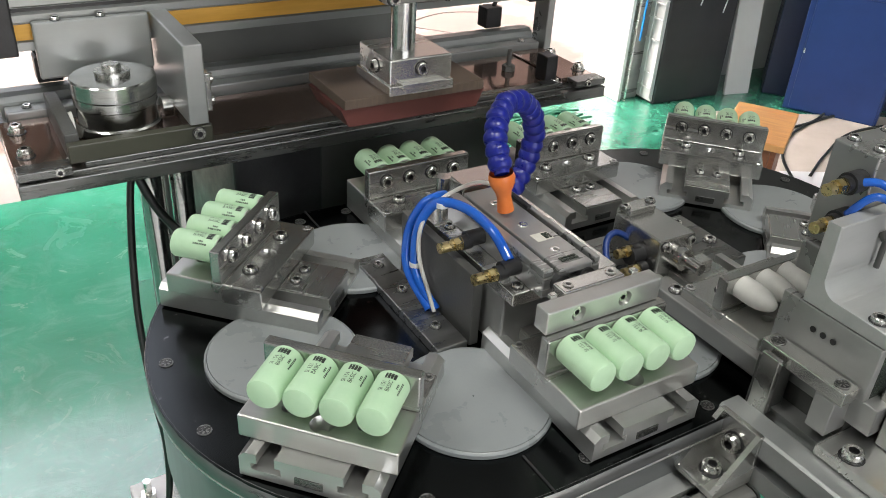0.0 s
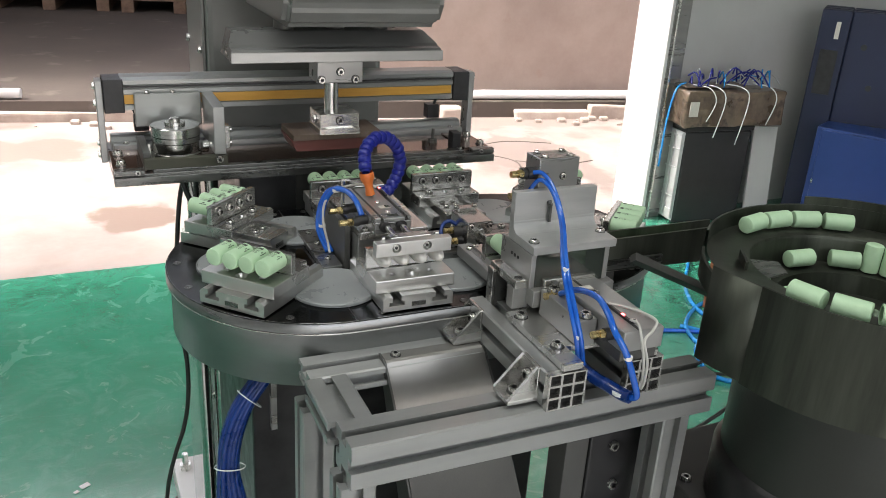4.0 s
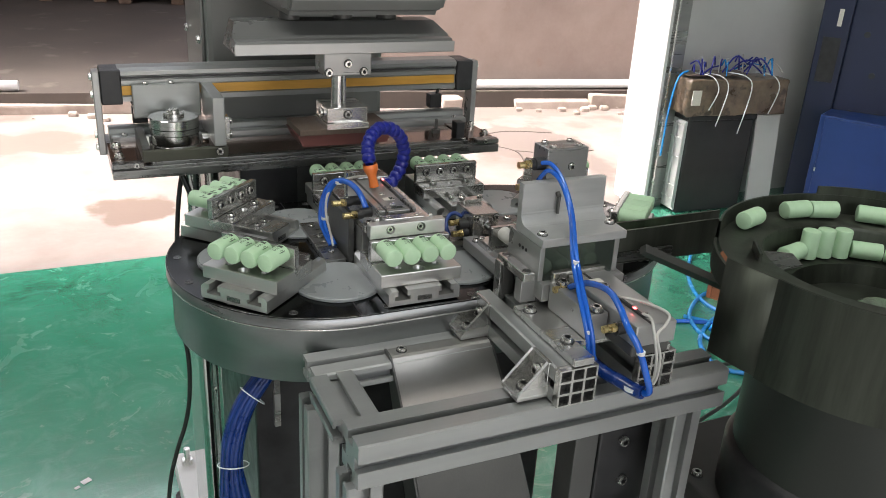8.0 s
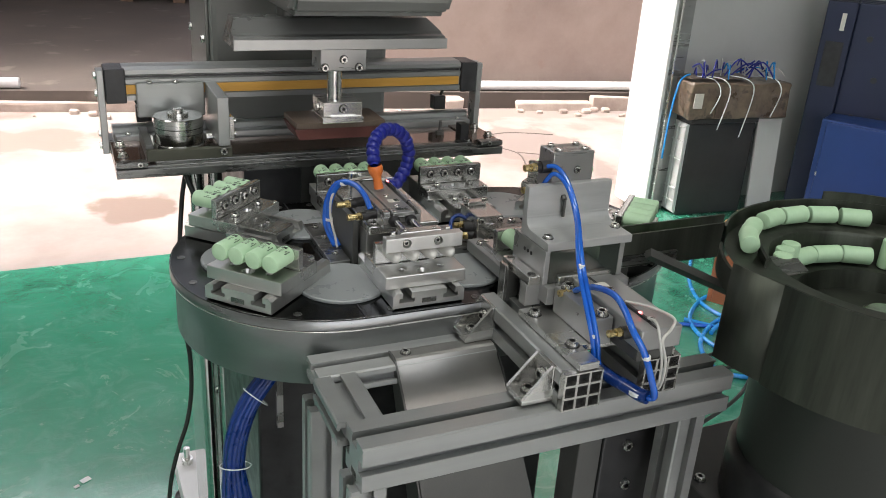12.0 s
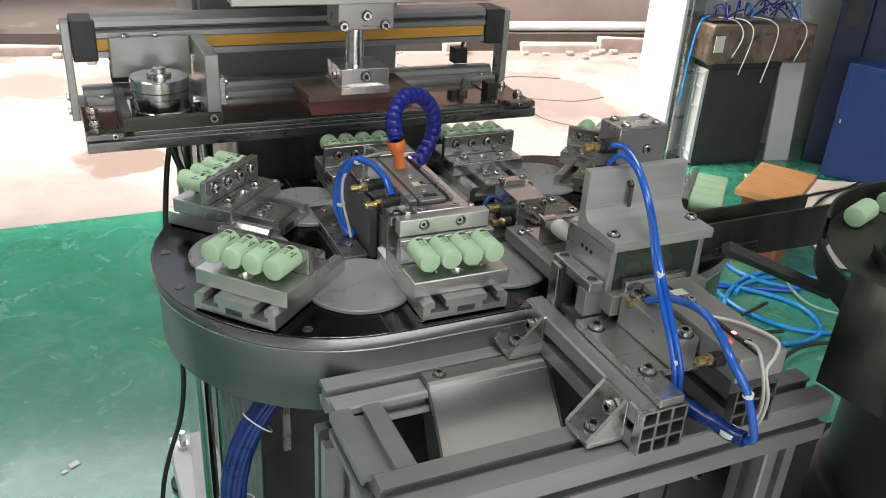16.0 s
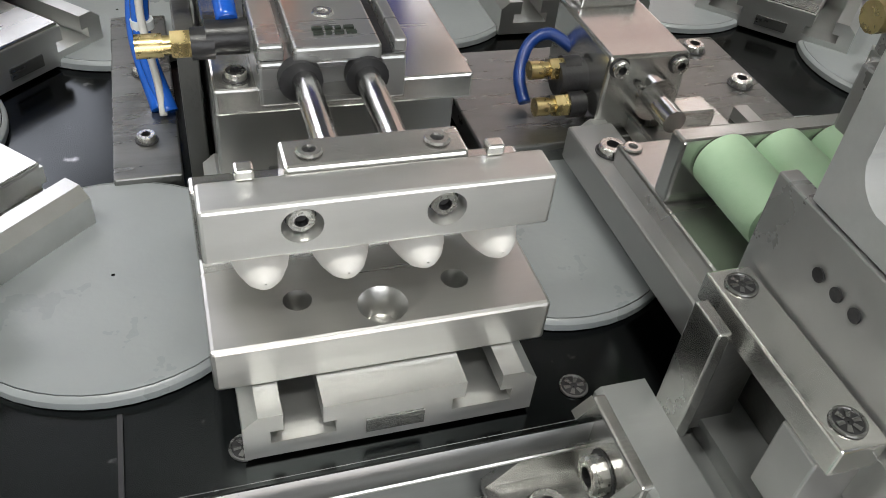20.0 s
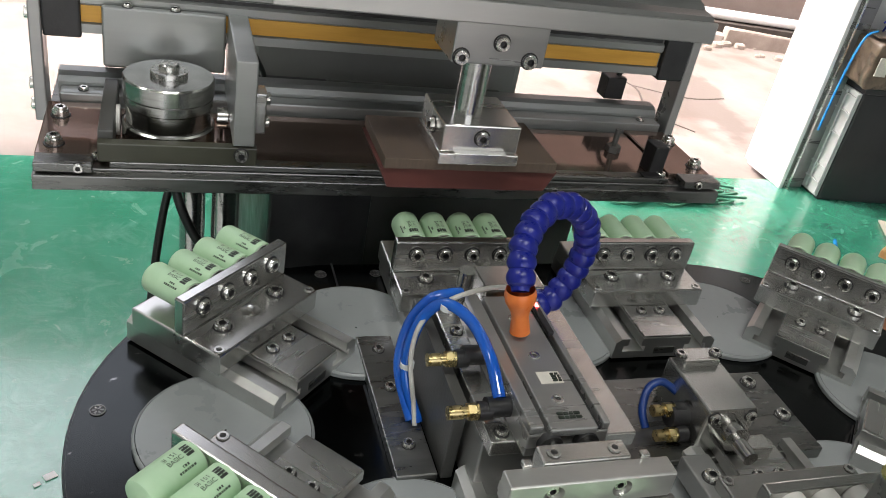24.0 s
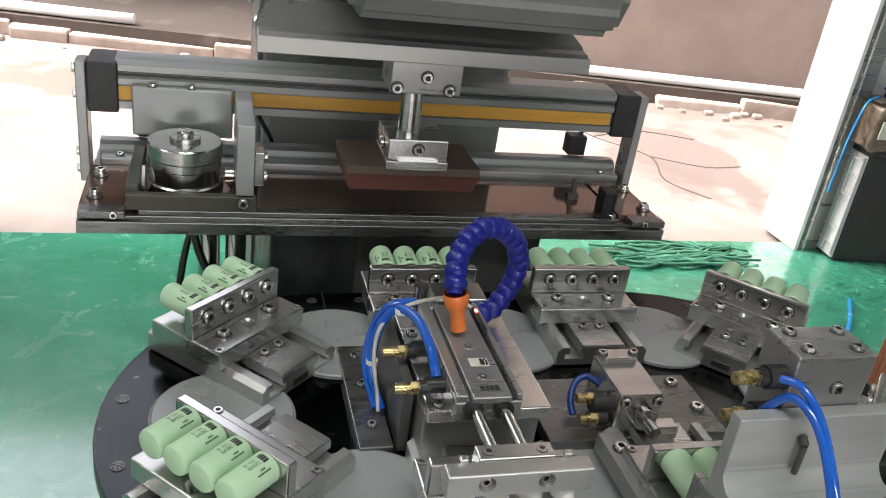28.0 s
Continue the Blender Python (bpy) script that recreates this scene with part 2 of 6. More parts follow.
def floor_paint():
    """Green epoxy paint with trowel swirls, pale scuffs and uneven gloss, paled for glare."""
    m, n, l, p = nodes_of("green_floor_paint")
    tc = n.new("ShaderNodeTexCoord")
    def noise_at(scale, detail, distort, rough=0.6):
        t = n.new("ShaderNodeTexNoise")
        t.inputs["Scale"].default_value, t.inputs["Detail"].default_value = scale, detail
        t.inputs["Distortion"].default_value, t.inputs["Roughness"].default_value = distort, rough
        l.new(tc.outputs["Object"], t.inputs["Vector"])
        return t
    def ramp(src, a, b, lo, hi):
        r = n.new("ShaderNodeValToRGB")
        r.color_ramp.elements[0].position, r.color_ramp.elements[1].position = lo, hi
        r.color_ramp.elements[0].color, r.color_ramp.elements[1].color = (*a, 1), (*b, 1)
        l.new(src.outputs["Fac"], r.inputs["Fac"])
        return r
    def mix(fac, a, b, kind="MIX"):
        x = n.new("ShaderNodeMix")
        x.data_type, x.blend_type = "RGBA", kind
        l.new(fac, x.inputs["Factor"])
        l.new(a, x.inputs["A"])
        l.new(b, x.inputs["B"])
        return x.outputs["Result"]
    # Greens and scuffs are paled: glare on the floor put into colour.
    swirl = ramp(noise_at(2.6, 8, 2.2), (0.022, 0.225, 0.130), (0.052, 0.330, 0.215), 0.30, 0.72)
    scuff = ramp(noise_at(9.0, 10, 1.4, 0.72), (0, 0, 0), (1, 1, 1), 0.50, 0.76)
    pale = n.new("ShaderNodeRGB")
    pale.outputs[0].default_value = (0.12, 0.40, 0.295, 1)
    light_mark = n.new("ShaderNodeRGB")
    light_mark.outputs[0].default_value = (0.15, 0.43, 0.335, 1)
    speck = ramp(noise_at(42, 4, 0.3), (0, 0, 0), (1, 1, 1), 0.70, 0.76)
    light = n.new("ShaderNodeRGB")
    light.outputs[0].default_value = (0.30, 0.45, 0.37, 1)
    c = mix(scuff.outputs["Color"], swirl.outputs["Color"], pale.outputs[0])
    for turn, size in ((35, 10.0), (-20, 17.0)):
        mp = n.new("ShaderNodeMapping")
        mp.inputs["Rotation"].default_value[2] = radians(turn)
        mp.inputs["Scale"].default_value = (1.0, 5.0, 1.0)
        l.new(tc.outputs["Object"], mp.inputs["Vector"])
        streak = noise_at(size, 9, 0.8, 0.75)
        l.new(mp.outputs["Vector"], streak.inputs["Vector"])
        c = mix(ramp(streak, (0, 0, 0), (0.55, 0.55, 0.55), 0.57, 0.78).outputs["Color"], c, light_mark.outputs[0])
    c = mix(speck.outputs["Color"], c, light.outputs[0])
    l.new(c, p.inputs["Base Color"])
    gloss = n.new("ShaderNodeMapRange")
    gloss.inputs["From Min"].default_value, gloss.inputs["From Max"].default_value = 0.3, 0.75
    gloss.inputs["To Min"].default_value, gloss.inputs["To Max"].default_value = 0.10, 0.36
    rough = noise_at(6.0, 8, 1.8, 0.7)
    l.new(rough.outputs["Fac"], gloss.inputs["Value"])
    l.new(gloss.outputs["Result"], p.inputs["Roughness"])
    p.inputs["Specular IOR Level"].default_value = 0.6
    p.inputs["Coat Weight"].default_value, p.inputs["Coat IOR"].default_value, p.inputs["Coat Roughness"].default_value = 1.0, 1.9, 0.13
    bump = n.new("ShaderNodeBump")
    bump.inputs["Strength"].default_value, bump.inputs["Distance"].default_value = 0.8, 0.002
    l.new(noise_at(22, 10, 1.2, 0.75).outputs["Fac"], bump.inputs["Height"])
    l.new(bump.outputs["Normal"], p.inputs["Normal"])
    return m


FLOOR_GREEN = floor_paint()
def yard_concrete():
    """Pale worn concrete with a damp brown stain, a brick-dust band and a broken grey-brown patch."""
    m = surface("sunlit_concrete", (0.22, 0.175, 0.160), (0.33, 0.285, 0.265), 0.8, 0.0, 2.4, (1, 1, 1), 0.5, 60, 0.1, spots=(1.7, 0.60, (0.21, 0.145, 0.125)))
    n, l = m.node_tree.nodes, m.node_tree.links
    p = n["Principled BSDF"]
    colour = p.inputs["Base Color"].links[0].from_socket
    tc = n.new("ShaderNodeTexCoord")
    wob = n.new("ShaderNodeTexNoise")
    wob.inputs["Scale"].default_value, wob.inputs["Detail"].default_value = 5.0, 8.0
    l.new(tc.outputs["Object"], wob.inputs["Vector"])
    for x, y, rx, ry, tint, most in ((0.155, 2.55, 0.15, 0.15, (0.15, 0.105, 0.085), 0.9), (-0.30, 3.50, 0.50, 0.20, (0.25, 0.145, 0.12), 0.8), (2.00, 2.95, 0.30, 0.50, (0.17, 0.135, 0.12), 0.75), (1.55, 3.55, 1.6, 0.16, (0.20, 0.155, 0.135), 0.6)):
        mp = n.new("ShaderNodeMapping")
        mp.vector_type = "TEXTURE"
        mp.inputs["Location"].default_value = (x, y, 0)
        mp.inputs["Scale"].default_value = (rx, ry, 1000)
        l.new(tc.outputs["Object"], mp.inputs["Vector"])
        far = n.new("ShaderNodeVectorMath")
        far.operation = "LENGTH"
        l.new(mp.outputs["Vector"], far.inputs[0])
        add = n.new("ShaderNodeMath")
        add.operation = "MULTIPLY_ADD"
        l.new(wob.outputs["Fac"], add.inputs[0])
        add.inputs[1].default_value = 2.2
        l.new(far.outputs["Value"], add.inputs[2])
        edge = n.new("ShaderNodeMapRange")
        edge.interpolation_type = "SMOOTHSTEP"
        edge.inputs["From Min"].default_value, edge.inputs["From Max"].default_value = 1.85, 2.15
        edge.inputs["To Min"].default_value, edge.inputs["To Max"].default_value = most, 0.0
        l.new(add.outputs["Value"], edge.inputs["Value"])
        mix = n.new("ShaderNodeMix")
        mix.data_type = "RGBA"
        mix.inputs["B"].default_value = (*tint, 1)
        l.new(edge.outputs["Result"], mix.inputs["Factor"])
        l.new(colour, mix.inputs["A"])
        colour = mix.outputs["Result"]
    l.new(colour, p.inputs["Base Color"])
    return m


YARD = yard_concrete()
YARD_WALL = surface("weathered_wall", (0.25, 0.19, 0.165), (0.36, 0.285, 0.25), 0.9, 0.0, 2.2, (1, 1, 1), 0.6, 50, 0.05, spots=(7, 0.62, (0.27, 0.195, 0.165)))
# Base kept dark: the terrace's shade is put into this colour.
TERRACE = surface("worn_shaded_concrete", (0.060, 0.048, 0.041), (0.105, 0.085, 0.073), 0.8, 0.0, 1.6, (1, 1, 1), 0.5, 50, 0.08, spots=(5, 0.62, (0.13, 0.108, 0.095)))
KERB = surface("rough_stone", (0.31, 0.25, 0.215), (0.46, 0.39, 0.345), 0.9, 0.0, 9, (1, 1, 1), 0.8, 60)
# Pale colour of an added floor that bounces light onto the fronts.
BOUNCE_FLOOR = surface("pale_bounce_paint", (0.66, 0.66, 0.64), (0.76, 0.76, 0.74), 0.4, 0.0, 3, (1, 1, 1), 0.1, 120)
WHITE_PAINT = surface("white_paint", (0.74, 0.74, 0.74), (0.82, 0.82, 0.82), 0.5, 0.0, 4, (1, 1, 1), 0.08, 200)
HALL_WALL = surface("grey_plaster", (0.48, 0.49, 0.49), (0.56, 0.57, 0.57), 0.8, 0.0, 2.5, (1, 1, 1), 0.25, 120)
CEILING = surface("ceiling_board", (0.16, 0.16, 0.155), (0.23, 0.23, 0.22), 0.8, 0.0, 3)
BLUE_CABINET = surface("blue_cabinet_paint", (0.006, 0.026, 0.11), (0.010, 0.038, 0.16), 0.42, 0.0, 3, (1, 1, 1), 0.1, 150, spots=(20, 0.70, (0.03, 0.06, 0.16)))
NAVY = surface("navy_plastic", (0.008, 0.014, 0.04), (0.015, 0.022, 0.06), 0.5, 0.0, 4, (1, 1, 1), 0.15, 120)
CRATE = surface("dark_grey_crate", (0.020, 0.021, 0.023), (0.036, 0.036, 0.038), 0.45, 0.0, 10, (1, 1, 1), 0.2, 200)
CARDBOARD = surface("brown_cardboard", (0.09, 0.064, 0.045), (0.22, 0.16, 0.115), 0.36, 0.0, 16, (1, 1, 1), 0.6, 60, spots=(22, 0.58, (0.07, 0.052, 0.04)), coat=0.6)
WOOD = surface("orange_varnished_wood", (0.50, 0.23, 0.08), (0.66, 0.36, 0.15), 0.4, 0.0, 12, (9, 1, 1), 0.15, 120)
WOOD_RED = surface("red_brown_wood", (0.20, 0.065, 0.030), (0.29, 0.105, 0.050), 0.45, 0.0, 12, (1, 1, 9), 0.15, 120)
CLOTH = surface("green_cloth", (0.03, 0.16, 0.10), (0.08, 0.26, 0.17), 0.85, 0.0, 30, (1, 1, 1), 0.5, 200)
RED_LED = surface("red_led", (0.8, 0.02, 0.02), (0.9, 0.03, 0.03), 0.3, 0.0, 60, emit=(1.0, 0.05, 0.05, 6.0))
LABEL = surface("silver_label", (0.62, 0.60, 0.54), (0.72, 0.70, 0.64), 0.5, 0.1, 200)
CARD_PALE = surface("pale_cardboard", (0.50, 0.43, 0.37), (0.62, 0.55, 0.48), 0.7, 0.0, 5, (1, 1, 1), 0.3, 100)
SMOKE = surface("smoked_acrylic", (0.05, 0.065, 0.055), (0.07, 0.085, 0.075), 0.10, 0.0, 6, (1, 1, 1), 0.0, alpha=0.45)
OLIVE = surface("olive_plastic", (0.045, 0.046, 0.032), (0.065, 0.066, 0.047), 0.35, 0.0, 20, (1, 1, 1), 0.05)
TIMBER = surface("old_timber", (0.10, 0.06, 0.04), (0.2, 0.13, 0.09), 0.8, 0.0, 20, (1, 9, 1), 0.4)


# ---- mesh helpers ----
def part(name, bm, material, parent=None, label="", at=None):
    """Links a bmesh as one mesh object under a thing or a part."""
    me = bpy.data.meshes.new(name)
    bmesh.ops.recalc_face_normals(bm, faces=bm.faces)
    bm.to_mesh(me)
    bm.free()
    me.materials.append(material)
    ob = new(name, me)
    if parent is not None:
        ob.parent = parent
    if at is not None:
        ob.matrix_basis = at
    if label:
        ob["label"] = label
    return ob


def same_mesh(name, mesh, parent, at):
    ob = new(name, mesh)
    ob.parent = parent
    ob.matrix_basis = at
    return ob


def thing(name, label, category, at=None, group="", kind=""):
    ob = new(name)
    ob.empty_display_size = 0.02
    if at is not None:
        ob.matrix_basis = at
    return tagged(ob, label, category, group, kind)


def box(bm, x0, x1, y0, y1, z0, z1, bevel=0.0, seg=2):
    r = bmesh.ops.create_cube(bm, size=1)
    bmesh.ops.scale(bm, vec=(x1 - x0, y1 - y0, z1 - z0), verts=r["verts"])
    bmesh.ops.translate(bm, vec=((x0 + x1) / 2, (y0 + y1) / 2, (z0 + z1) / 2), verts=r["verts"])
    if bevel:
        es = {e for v in r["verts"] for e in v.link_edges}
        bmesh.ops.bevel(bm, geom=list(es), offset=bevel, segments=seg, profile=0.5, affect="EDGES")
    return bm


def one_box(x0, x1, y0, y1, z0, z1, bevel=0.0, seg=2):
    return box(bmesh.new(), x0, x1, y0, y1, z0, z1, bevel, seg)


def rod(bm, p, q, r, r2=None, seg=20, caps=True):
    p, q = Vector(p), Vector(q)
    d = q - p
    res = bmesh.ops.create_cone(bm, cap_ends=caps, segments=seg, radius1=r, radius2=r if r2 is None else r2, depth=d.length)
    bmesh.ops.transform(bm, matrix=Matrix.Translation((p + q) / 2) @ d.to_track_quat("Z", "Y").to_matrix().to_4x4(), verts=res["verts"])
    faces = {f for v in res["verts"] for f in v.link_faces}
    side = [f for f in faces if len(f.verts) == 4]
    if seg > 8:
        for f in side:
            f.smooth = True
        if caps:
            for e in {e for f in faces if len(f.verts) != 4 for e in f.edges}:
                e.smooth = False
    return bm


def lathe(bm, profile, at=None, seg=32, arc=None):
    """Turns a profile of (radius, height) round z; corners sharper than 30 degrees stay crisp."""
    at = at or Matrix()
    a0, a1 = arc or (0.0, math.tau)
    n = seg if arc is None else seg + 1
    turn = [(math.cos(a0 + (a1 - a0) * i / seg), math.sin(a0 + (a1 - a0) * i / seg)) for i in range(n)]
    rings = [[bm.verts.new(at @ Vector((max(r, 0.00001) * c, max(r, 0.00001) * s, z))) for c, s in turn] for r, z in profile]
    for a, b in zip(rings, rings[1:]):
        for i in range(seg):
            j = (i + 1) % n
            bm.faces.new((a[i], a[j], b[j], b[i])).smooth = True
    for k in range(1, len(profile) - 1):
        d0 = Vector(profile[k]) - Vector(profile[k - 1])
        d1 = Vector(profile[k + 1]) - Vector(profile[k])
        if d0.length > 0 and d1.length > 0 and d0.angle(d1) > radians(30):
            for i in range(seg):
                e = bm.edges.get((rings[k][i], rings[k][(i + 1) % n]))
                if e:
                    e.smooth = False
    return bm


def prism(bm, outline, lo, hi, axis="z"):
    """A closed outline in two axes, drawn out from lo to hi along the third; smooth none."""
    def place(u, v, w):
        return {"z": (u, v, w), "x": (w, u, v), "y": (u, w, v)}[axis]
    a = [bm.verts.new(place(u, v, lo)) for u, v in outline]
    b = [bm.verts.new(place(u, v, hi)) for u, v in outline]
    n = len(outline)
    bm.faces.new(a)
    bm.faces.new(b)
    for i in range(n):
        bm.faces.new((a[i], a[(i + 1) % n], b[(i + 1) % n], b[i]))
    return bm


def tube(bm, points, r, seg=10, steps=8):
    """A round tube along a smooth curve through the points."""
    ps = [Vector(p) for p in points]
    if len(ps) > 2:
        out = []
        for i in range(len(ps) - 1):
            p0, p1, p2, p3 = ps[max(i - 1, 0)], ps[i], ps[i + 1], ps[min(i + 2, len(ps) - 1)]
            for k in range(steps):
                t = k / steps
                out.append(0.5 * (2 * p1 + (p2 - p0) * t + (2 * p0 - 5 * p1 + 4 * p2 - p3) * t * t + (3 * p1 - p0 - 3 * p2 + p3) * t ** 3))
        out.append(ps[-1])
        ps = out
    up = Vector((0.13, 0.21, 0.97))
    rings = []
    for i, p in enumerate(ps):
        d = (ps[min(i + 1, len(ps) - 1)] - ps[max(i - 1, 0)]).normalized()
        side = d.cross(up)
        if side.length < 0.05:
            side = d.cross(Vector((1, 0, 0)))
        side.normalize()
        up = side.cross(d).normalized()
        rings.append([bm.verts.new(p + r * (math.cos(a) * side + math.sin(a) * up)) for a in (math.tau * k / seg for k in range(seg))])
    for a, b in zip(rings, rings[1:]):
        for k in range(seg):
            f = bm.faces.new((a[k], a[(k + 1) % seg], b[(k + 1) % seg], b[k]))
            f.smooth = True
    bm.faces.new(rings[0])
    bm.faces.new(rings[-1])
    return bm


def screw_mesh(r, h):
    """A socket-head screw: knurled rim, chamfer and a hexagon hole, head down to z = 0."""
    bm = bmesh.new()
    lathe(bm, [(r, 0), (r, h * 0.85), (r * 0.9, h), (r * 0.50, h)], seg=16)
    lathe(bm, [(r * 1.24, 0.0002), (r * 1.22, 0.0004), (r * 1.01, 0.0004)], seg=16)
    ring = [Vector((r * 0.44 * math.cos(a), r * 0.44 * math.sin(a), 0)) for a in (math.tau * k / 16 for k in range(16))]
    top = [bm.verts.new((r * 0.50 * math.cos(math.tau * k / 16), r * 0.50 * math.sin(math.tau * k / 16), h)) for k in range(16)]
    low = [bm.verts.new((p.x, p.y, h * 0.35)) for p in ring]
    for k in range(16):
        bm.faces.new((top[k], top[(k + 1) % 16], low[(k + 1) % 16], low[k]))
    bm.faces.new(low)
    bmesh.ops.remove_doubles(bm, verts=bm.verts, dist=1e-6)
    for f in bm.faces:
        f.smooth = False
    me = bpy.data.meshes.new("screw")
    bmesh.ops.recalc_face_normals(bm, faces=bm.faces)
    bm.to_mesh(me)
    bm.free()
    me.materials.append(SCREW)
    me.materials.append(BLACK)
    # Socket and ring round the head are black for the shade there.
    for p in me.polygons:
        if math.hypot(p.center.x, p.center.y) < r * 0.49 and p.center.z < h * 0.8 or math.hypot(p.center.x, p.center.y) > r * 1.02:
            p.material_index = 1
    return me


SCREW_S, SCREW_M, SCREW_L = screw_mesh(0.0030, 0.0024), screw_mesh(0.0041, 0.0030), screw_mesh(0.0052, 0.0046)


def sunk_screw_mesh(r, ring=None):
    """A countersunk screw set flush in its hole: dark gap, bright cone, hexagon hole."""
    bm = bmesh.new()
    lathe(bm, [(r, 0.0004), (r * 0.86, 0.0009), (r * 0.5, 0.0009), (r * 0.46, 0.0004), (0.0002, 0.0004)], seg=18)
    for f in bm.faces:
        f.smooth = False
    me = bpy.data.meshes.new("screw")
    bmesh.ops.recalc_face_normals(bm, faces=bm.faces)
    bm.to_mesh(me)
    bm.free()
    me.materials.append(ring or DARK_STEEL)
    me.materials.append(BLACK)
    # Hexagon hole is coloured black to give its shade.
    for p in me.polygons:
        if math.hypot(p.center.x, p.center.y) < r * 0.46:
            p.material_index = 1
    return me


def lobe_screw_mesh(r):
    """A flat screw head flush with its plate: bright rim, dark groove, ribbed socket."""
    bm = bmesh.new()
    lathe(bm, [(r, 0.0002), (r * 0.97, 0.0007), (r * 0.86, 0.0007), (r * 0.82, 0.0004)], seg=24)
    rim = len(bm.faces)
    lathe(bm, [(r * 0.82, 0.0004), (r * 0.78, 0.0003), (0.0002, 0.0003)], seg=24)
    dark = len(bm.faces)
    for k in range(6):
        a = math.tau * k / 6
        c, s = math.cos(a), math.sin(a)
        ring = [(0.24, -0.10), (0.70, -0.16), (0.70, 0.16), (0.24, 0.10)]
        vs = [bm.verts.new((r * (u * c - v * s), r * (u * s + v * c), 0.0006)) for u, v in ring]
        bm.faces.new(vs)
    bm.faces.ensure_lookup_table()
    for i, f in enumerate(bm.faces):
        f.smooth = False
        f.material_index = 1 if rim <= i < dark else 0
    bmesh.ops.recalc_face_normals(bm, faces=bm.faces)
    me = bpy.data.meshes.new("screw")
    bm.to_mesh(me)
    bm.free()
    me.materials.append(BED_STEEL)
    me.materials.append(BLACK)
    return me


SCREW_FLUSH, SCREW_BRIGHT = lobe_screw_mesh(0.0039), sunk_screw_mesh(0.0030, ALU_BRIGHT)


def screw(parent, x, y, z, mesh=None, rx=0, ry=0, name="screw"):
    return same_mesh(name, mesh or SCREW_M, parent, pose(x, y, z, rx, ry, 0))


def label_bars(parent, x, y, z, w, n, pitch, at=None, thick=0.0006, material=None):
    """Rows of short dark bars that stand for small print, lying flat."""
    bm = bmesh.new()
    rnd = random.Random(int(w * 1e5) + n)
    for k in range(n):
        u = x - w / 2
        while u < x + w / 2 - 0.001:
            step = rnd.uniform(0.0012, 0.0030)
            box(bm, u, min(u + step, x + w / 2), y + k * pitch, y + k * pitch + pitch * 0.55, z, z + thick)
            u += step + 0.0007
    return part("small_print", bm, material or INK, parent, "", at)


# ---- the hall, the open gate and the yard ----
GATE_Y = 2.06


def slab(name, x0, x1, y0, y1, z0, z1, material, label, category, bevel=0.0):
    return tagged(part(name, one_box(x0, x1, y0, y1, z0, z1, bevel), material), label, category, "", "structure")


slab("floor", -3.2, 3.6, 0.0, GATE_Y, -0.12, 0.0, FLOOR_GREEN, "glossy green painted hall floor with worn pale marks, paled for glare", "floor")
# Unseen pale floor, added as a reflector below the camera.
slab("floor_walkway", -3.2, 3.6, -3.0, 0.0, -0.12, 0.0, BOUNCE_FLOOR, "unseen pale floor added to reflect light onto the machine fronts", "floor")
slab("ground", -400, 400, GATE_Y, 400, -0.14, -0.02, YARD, "pale sunlit concrete yard outside the gate", "ground")
slab("wall_east", 3.6, 3.8, -3.0, GATE_Y + 0.2, -0.1, 3.4, HALL_WALL, "grey plastered hall wall", "wall")
slab("wall_west", -3.4, -3.2, -3.0, GATE_Y + 0.2, -0.1, 3.4, HALL_WALL, "grey plastered hall wall", "wall")
# Unseen doorway behind the camera, added to hold the front fill lamp.
for x0, x1, za, zb in ((-3.4, -1.2, -0.1, 3.4), (1.8, 3.8, -0.1, 3.4), (-1.2, 1.8, 2.5, 3.4)):
    slab("wall_south", x0, x1, -3.2, -3.0, za, zb, HALL_WALL, "grey plastered hall wall round an added, unseen doorway", "wall")
rear_door = thing("door_2", "white steel frame of an added, unseen doorway", "door frame", None, "", "structure")
for x in (-1.2, 1.74):
    part("door_jamb", one_box(x, x + 0.06, -3.14, -3.04, 0.0, 2.5, 0.003), WHITE_PAINT, rear_door)
part("door_head", one_box(-1.14, 1.74, -3.14, -3.04, 2.44, 2.5, 0.003), WHITE_PAINT, rear_door)
slab("apron", -6, 6, -9.0, -3.0, -0.14, -0.01, YARD, "pale concrete apron outside the added, unseen doorway", "ground")
slab("wall_north", 1.9865, 3.6, GATE_Y, GATE_Y + 0.2, -0.1, 3.4, HALL_WALL, "grey plastered wall beside the open gate", "wall")
# Unseen wall, added to keep sky light off the machine's left side.
slab("wall_north", -3.2, -1.05, GATE_Y, GATE_Y + 0.2, -0.1, 3.4, HALL_WALL, "grey plastered wall beside the open gate", "wall")
slab("lintel", -1.049, 1.9850, GATE_Y, GATE_Y + 0.2, 2.75, 3.4, HALL_WALL, "plastered wall above the open gate", "wall")
slab("ceiling", -3.4, 3.8, -3.2, GATE_Y + 0.2, 3.4, 3.5, CEILING, "plain dim hall ceiling", "ceiling")
# Unseen housings, added above the fill lamps.
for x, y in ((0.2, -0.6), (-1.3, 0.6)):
    lamp_body = thing("ceiling_light", "unseen white batten housing added above a fill lamp", "ceiling light", pose(x, y, 3.0), "hall ceiling lights")
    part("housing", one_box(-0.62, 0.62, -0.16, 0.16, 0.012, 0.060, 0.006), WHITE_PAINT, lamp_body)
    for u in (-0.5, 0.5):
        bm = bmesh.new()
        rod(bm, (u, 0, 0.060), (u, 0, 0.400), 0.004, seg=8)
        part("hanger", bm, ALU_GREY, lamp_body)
jamb = thing("door_frame", "white painted steel jamb of the open gate", "door frame", None, "", "structure")
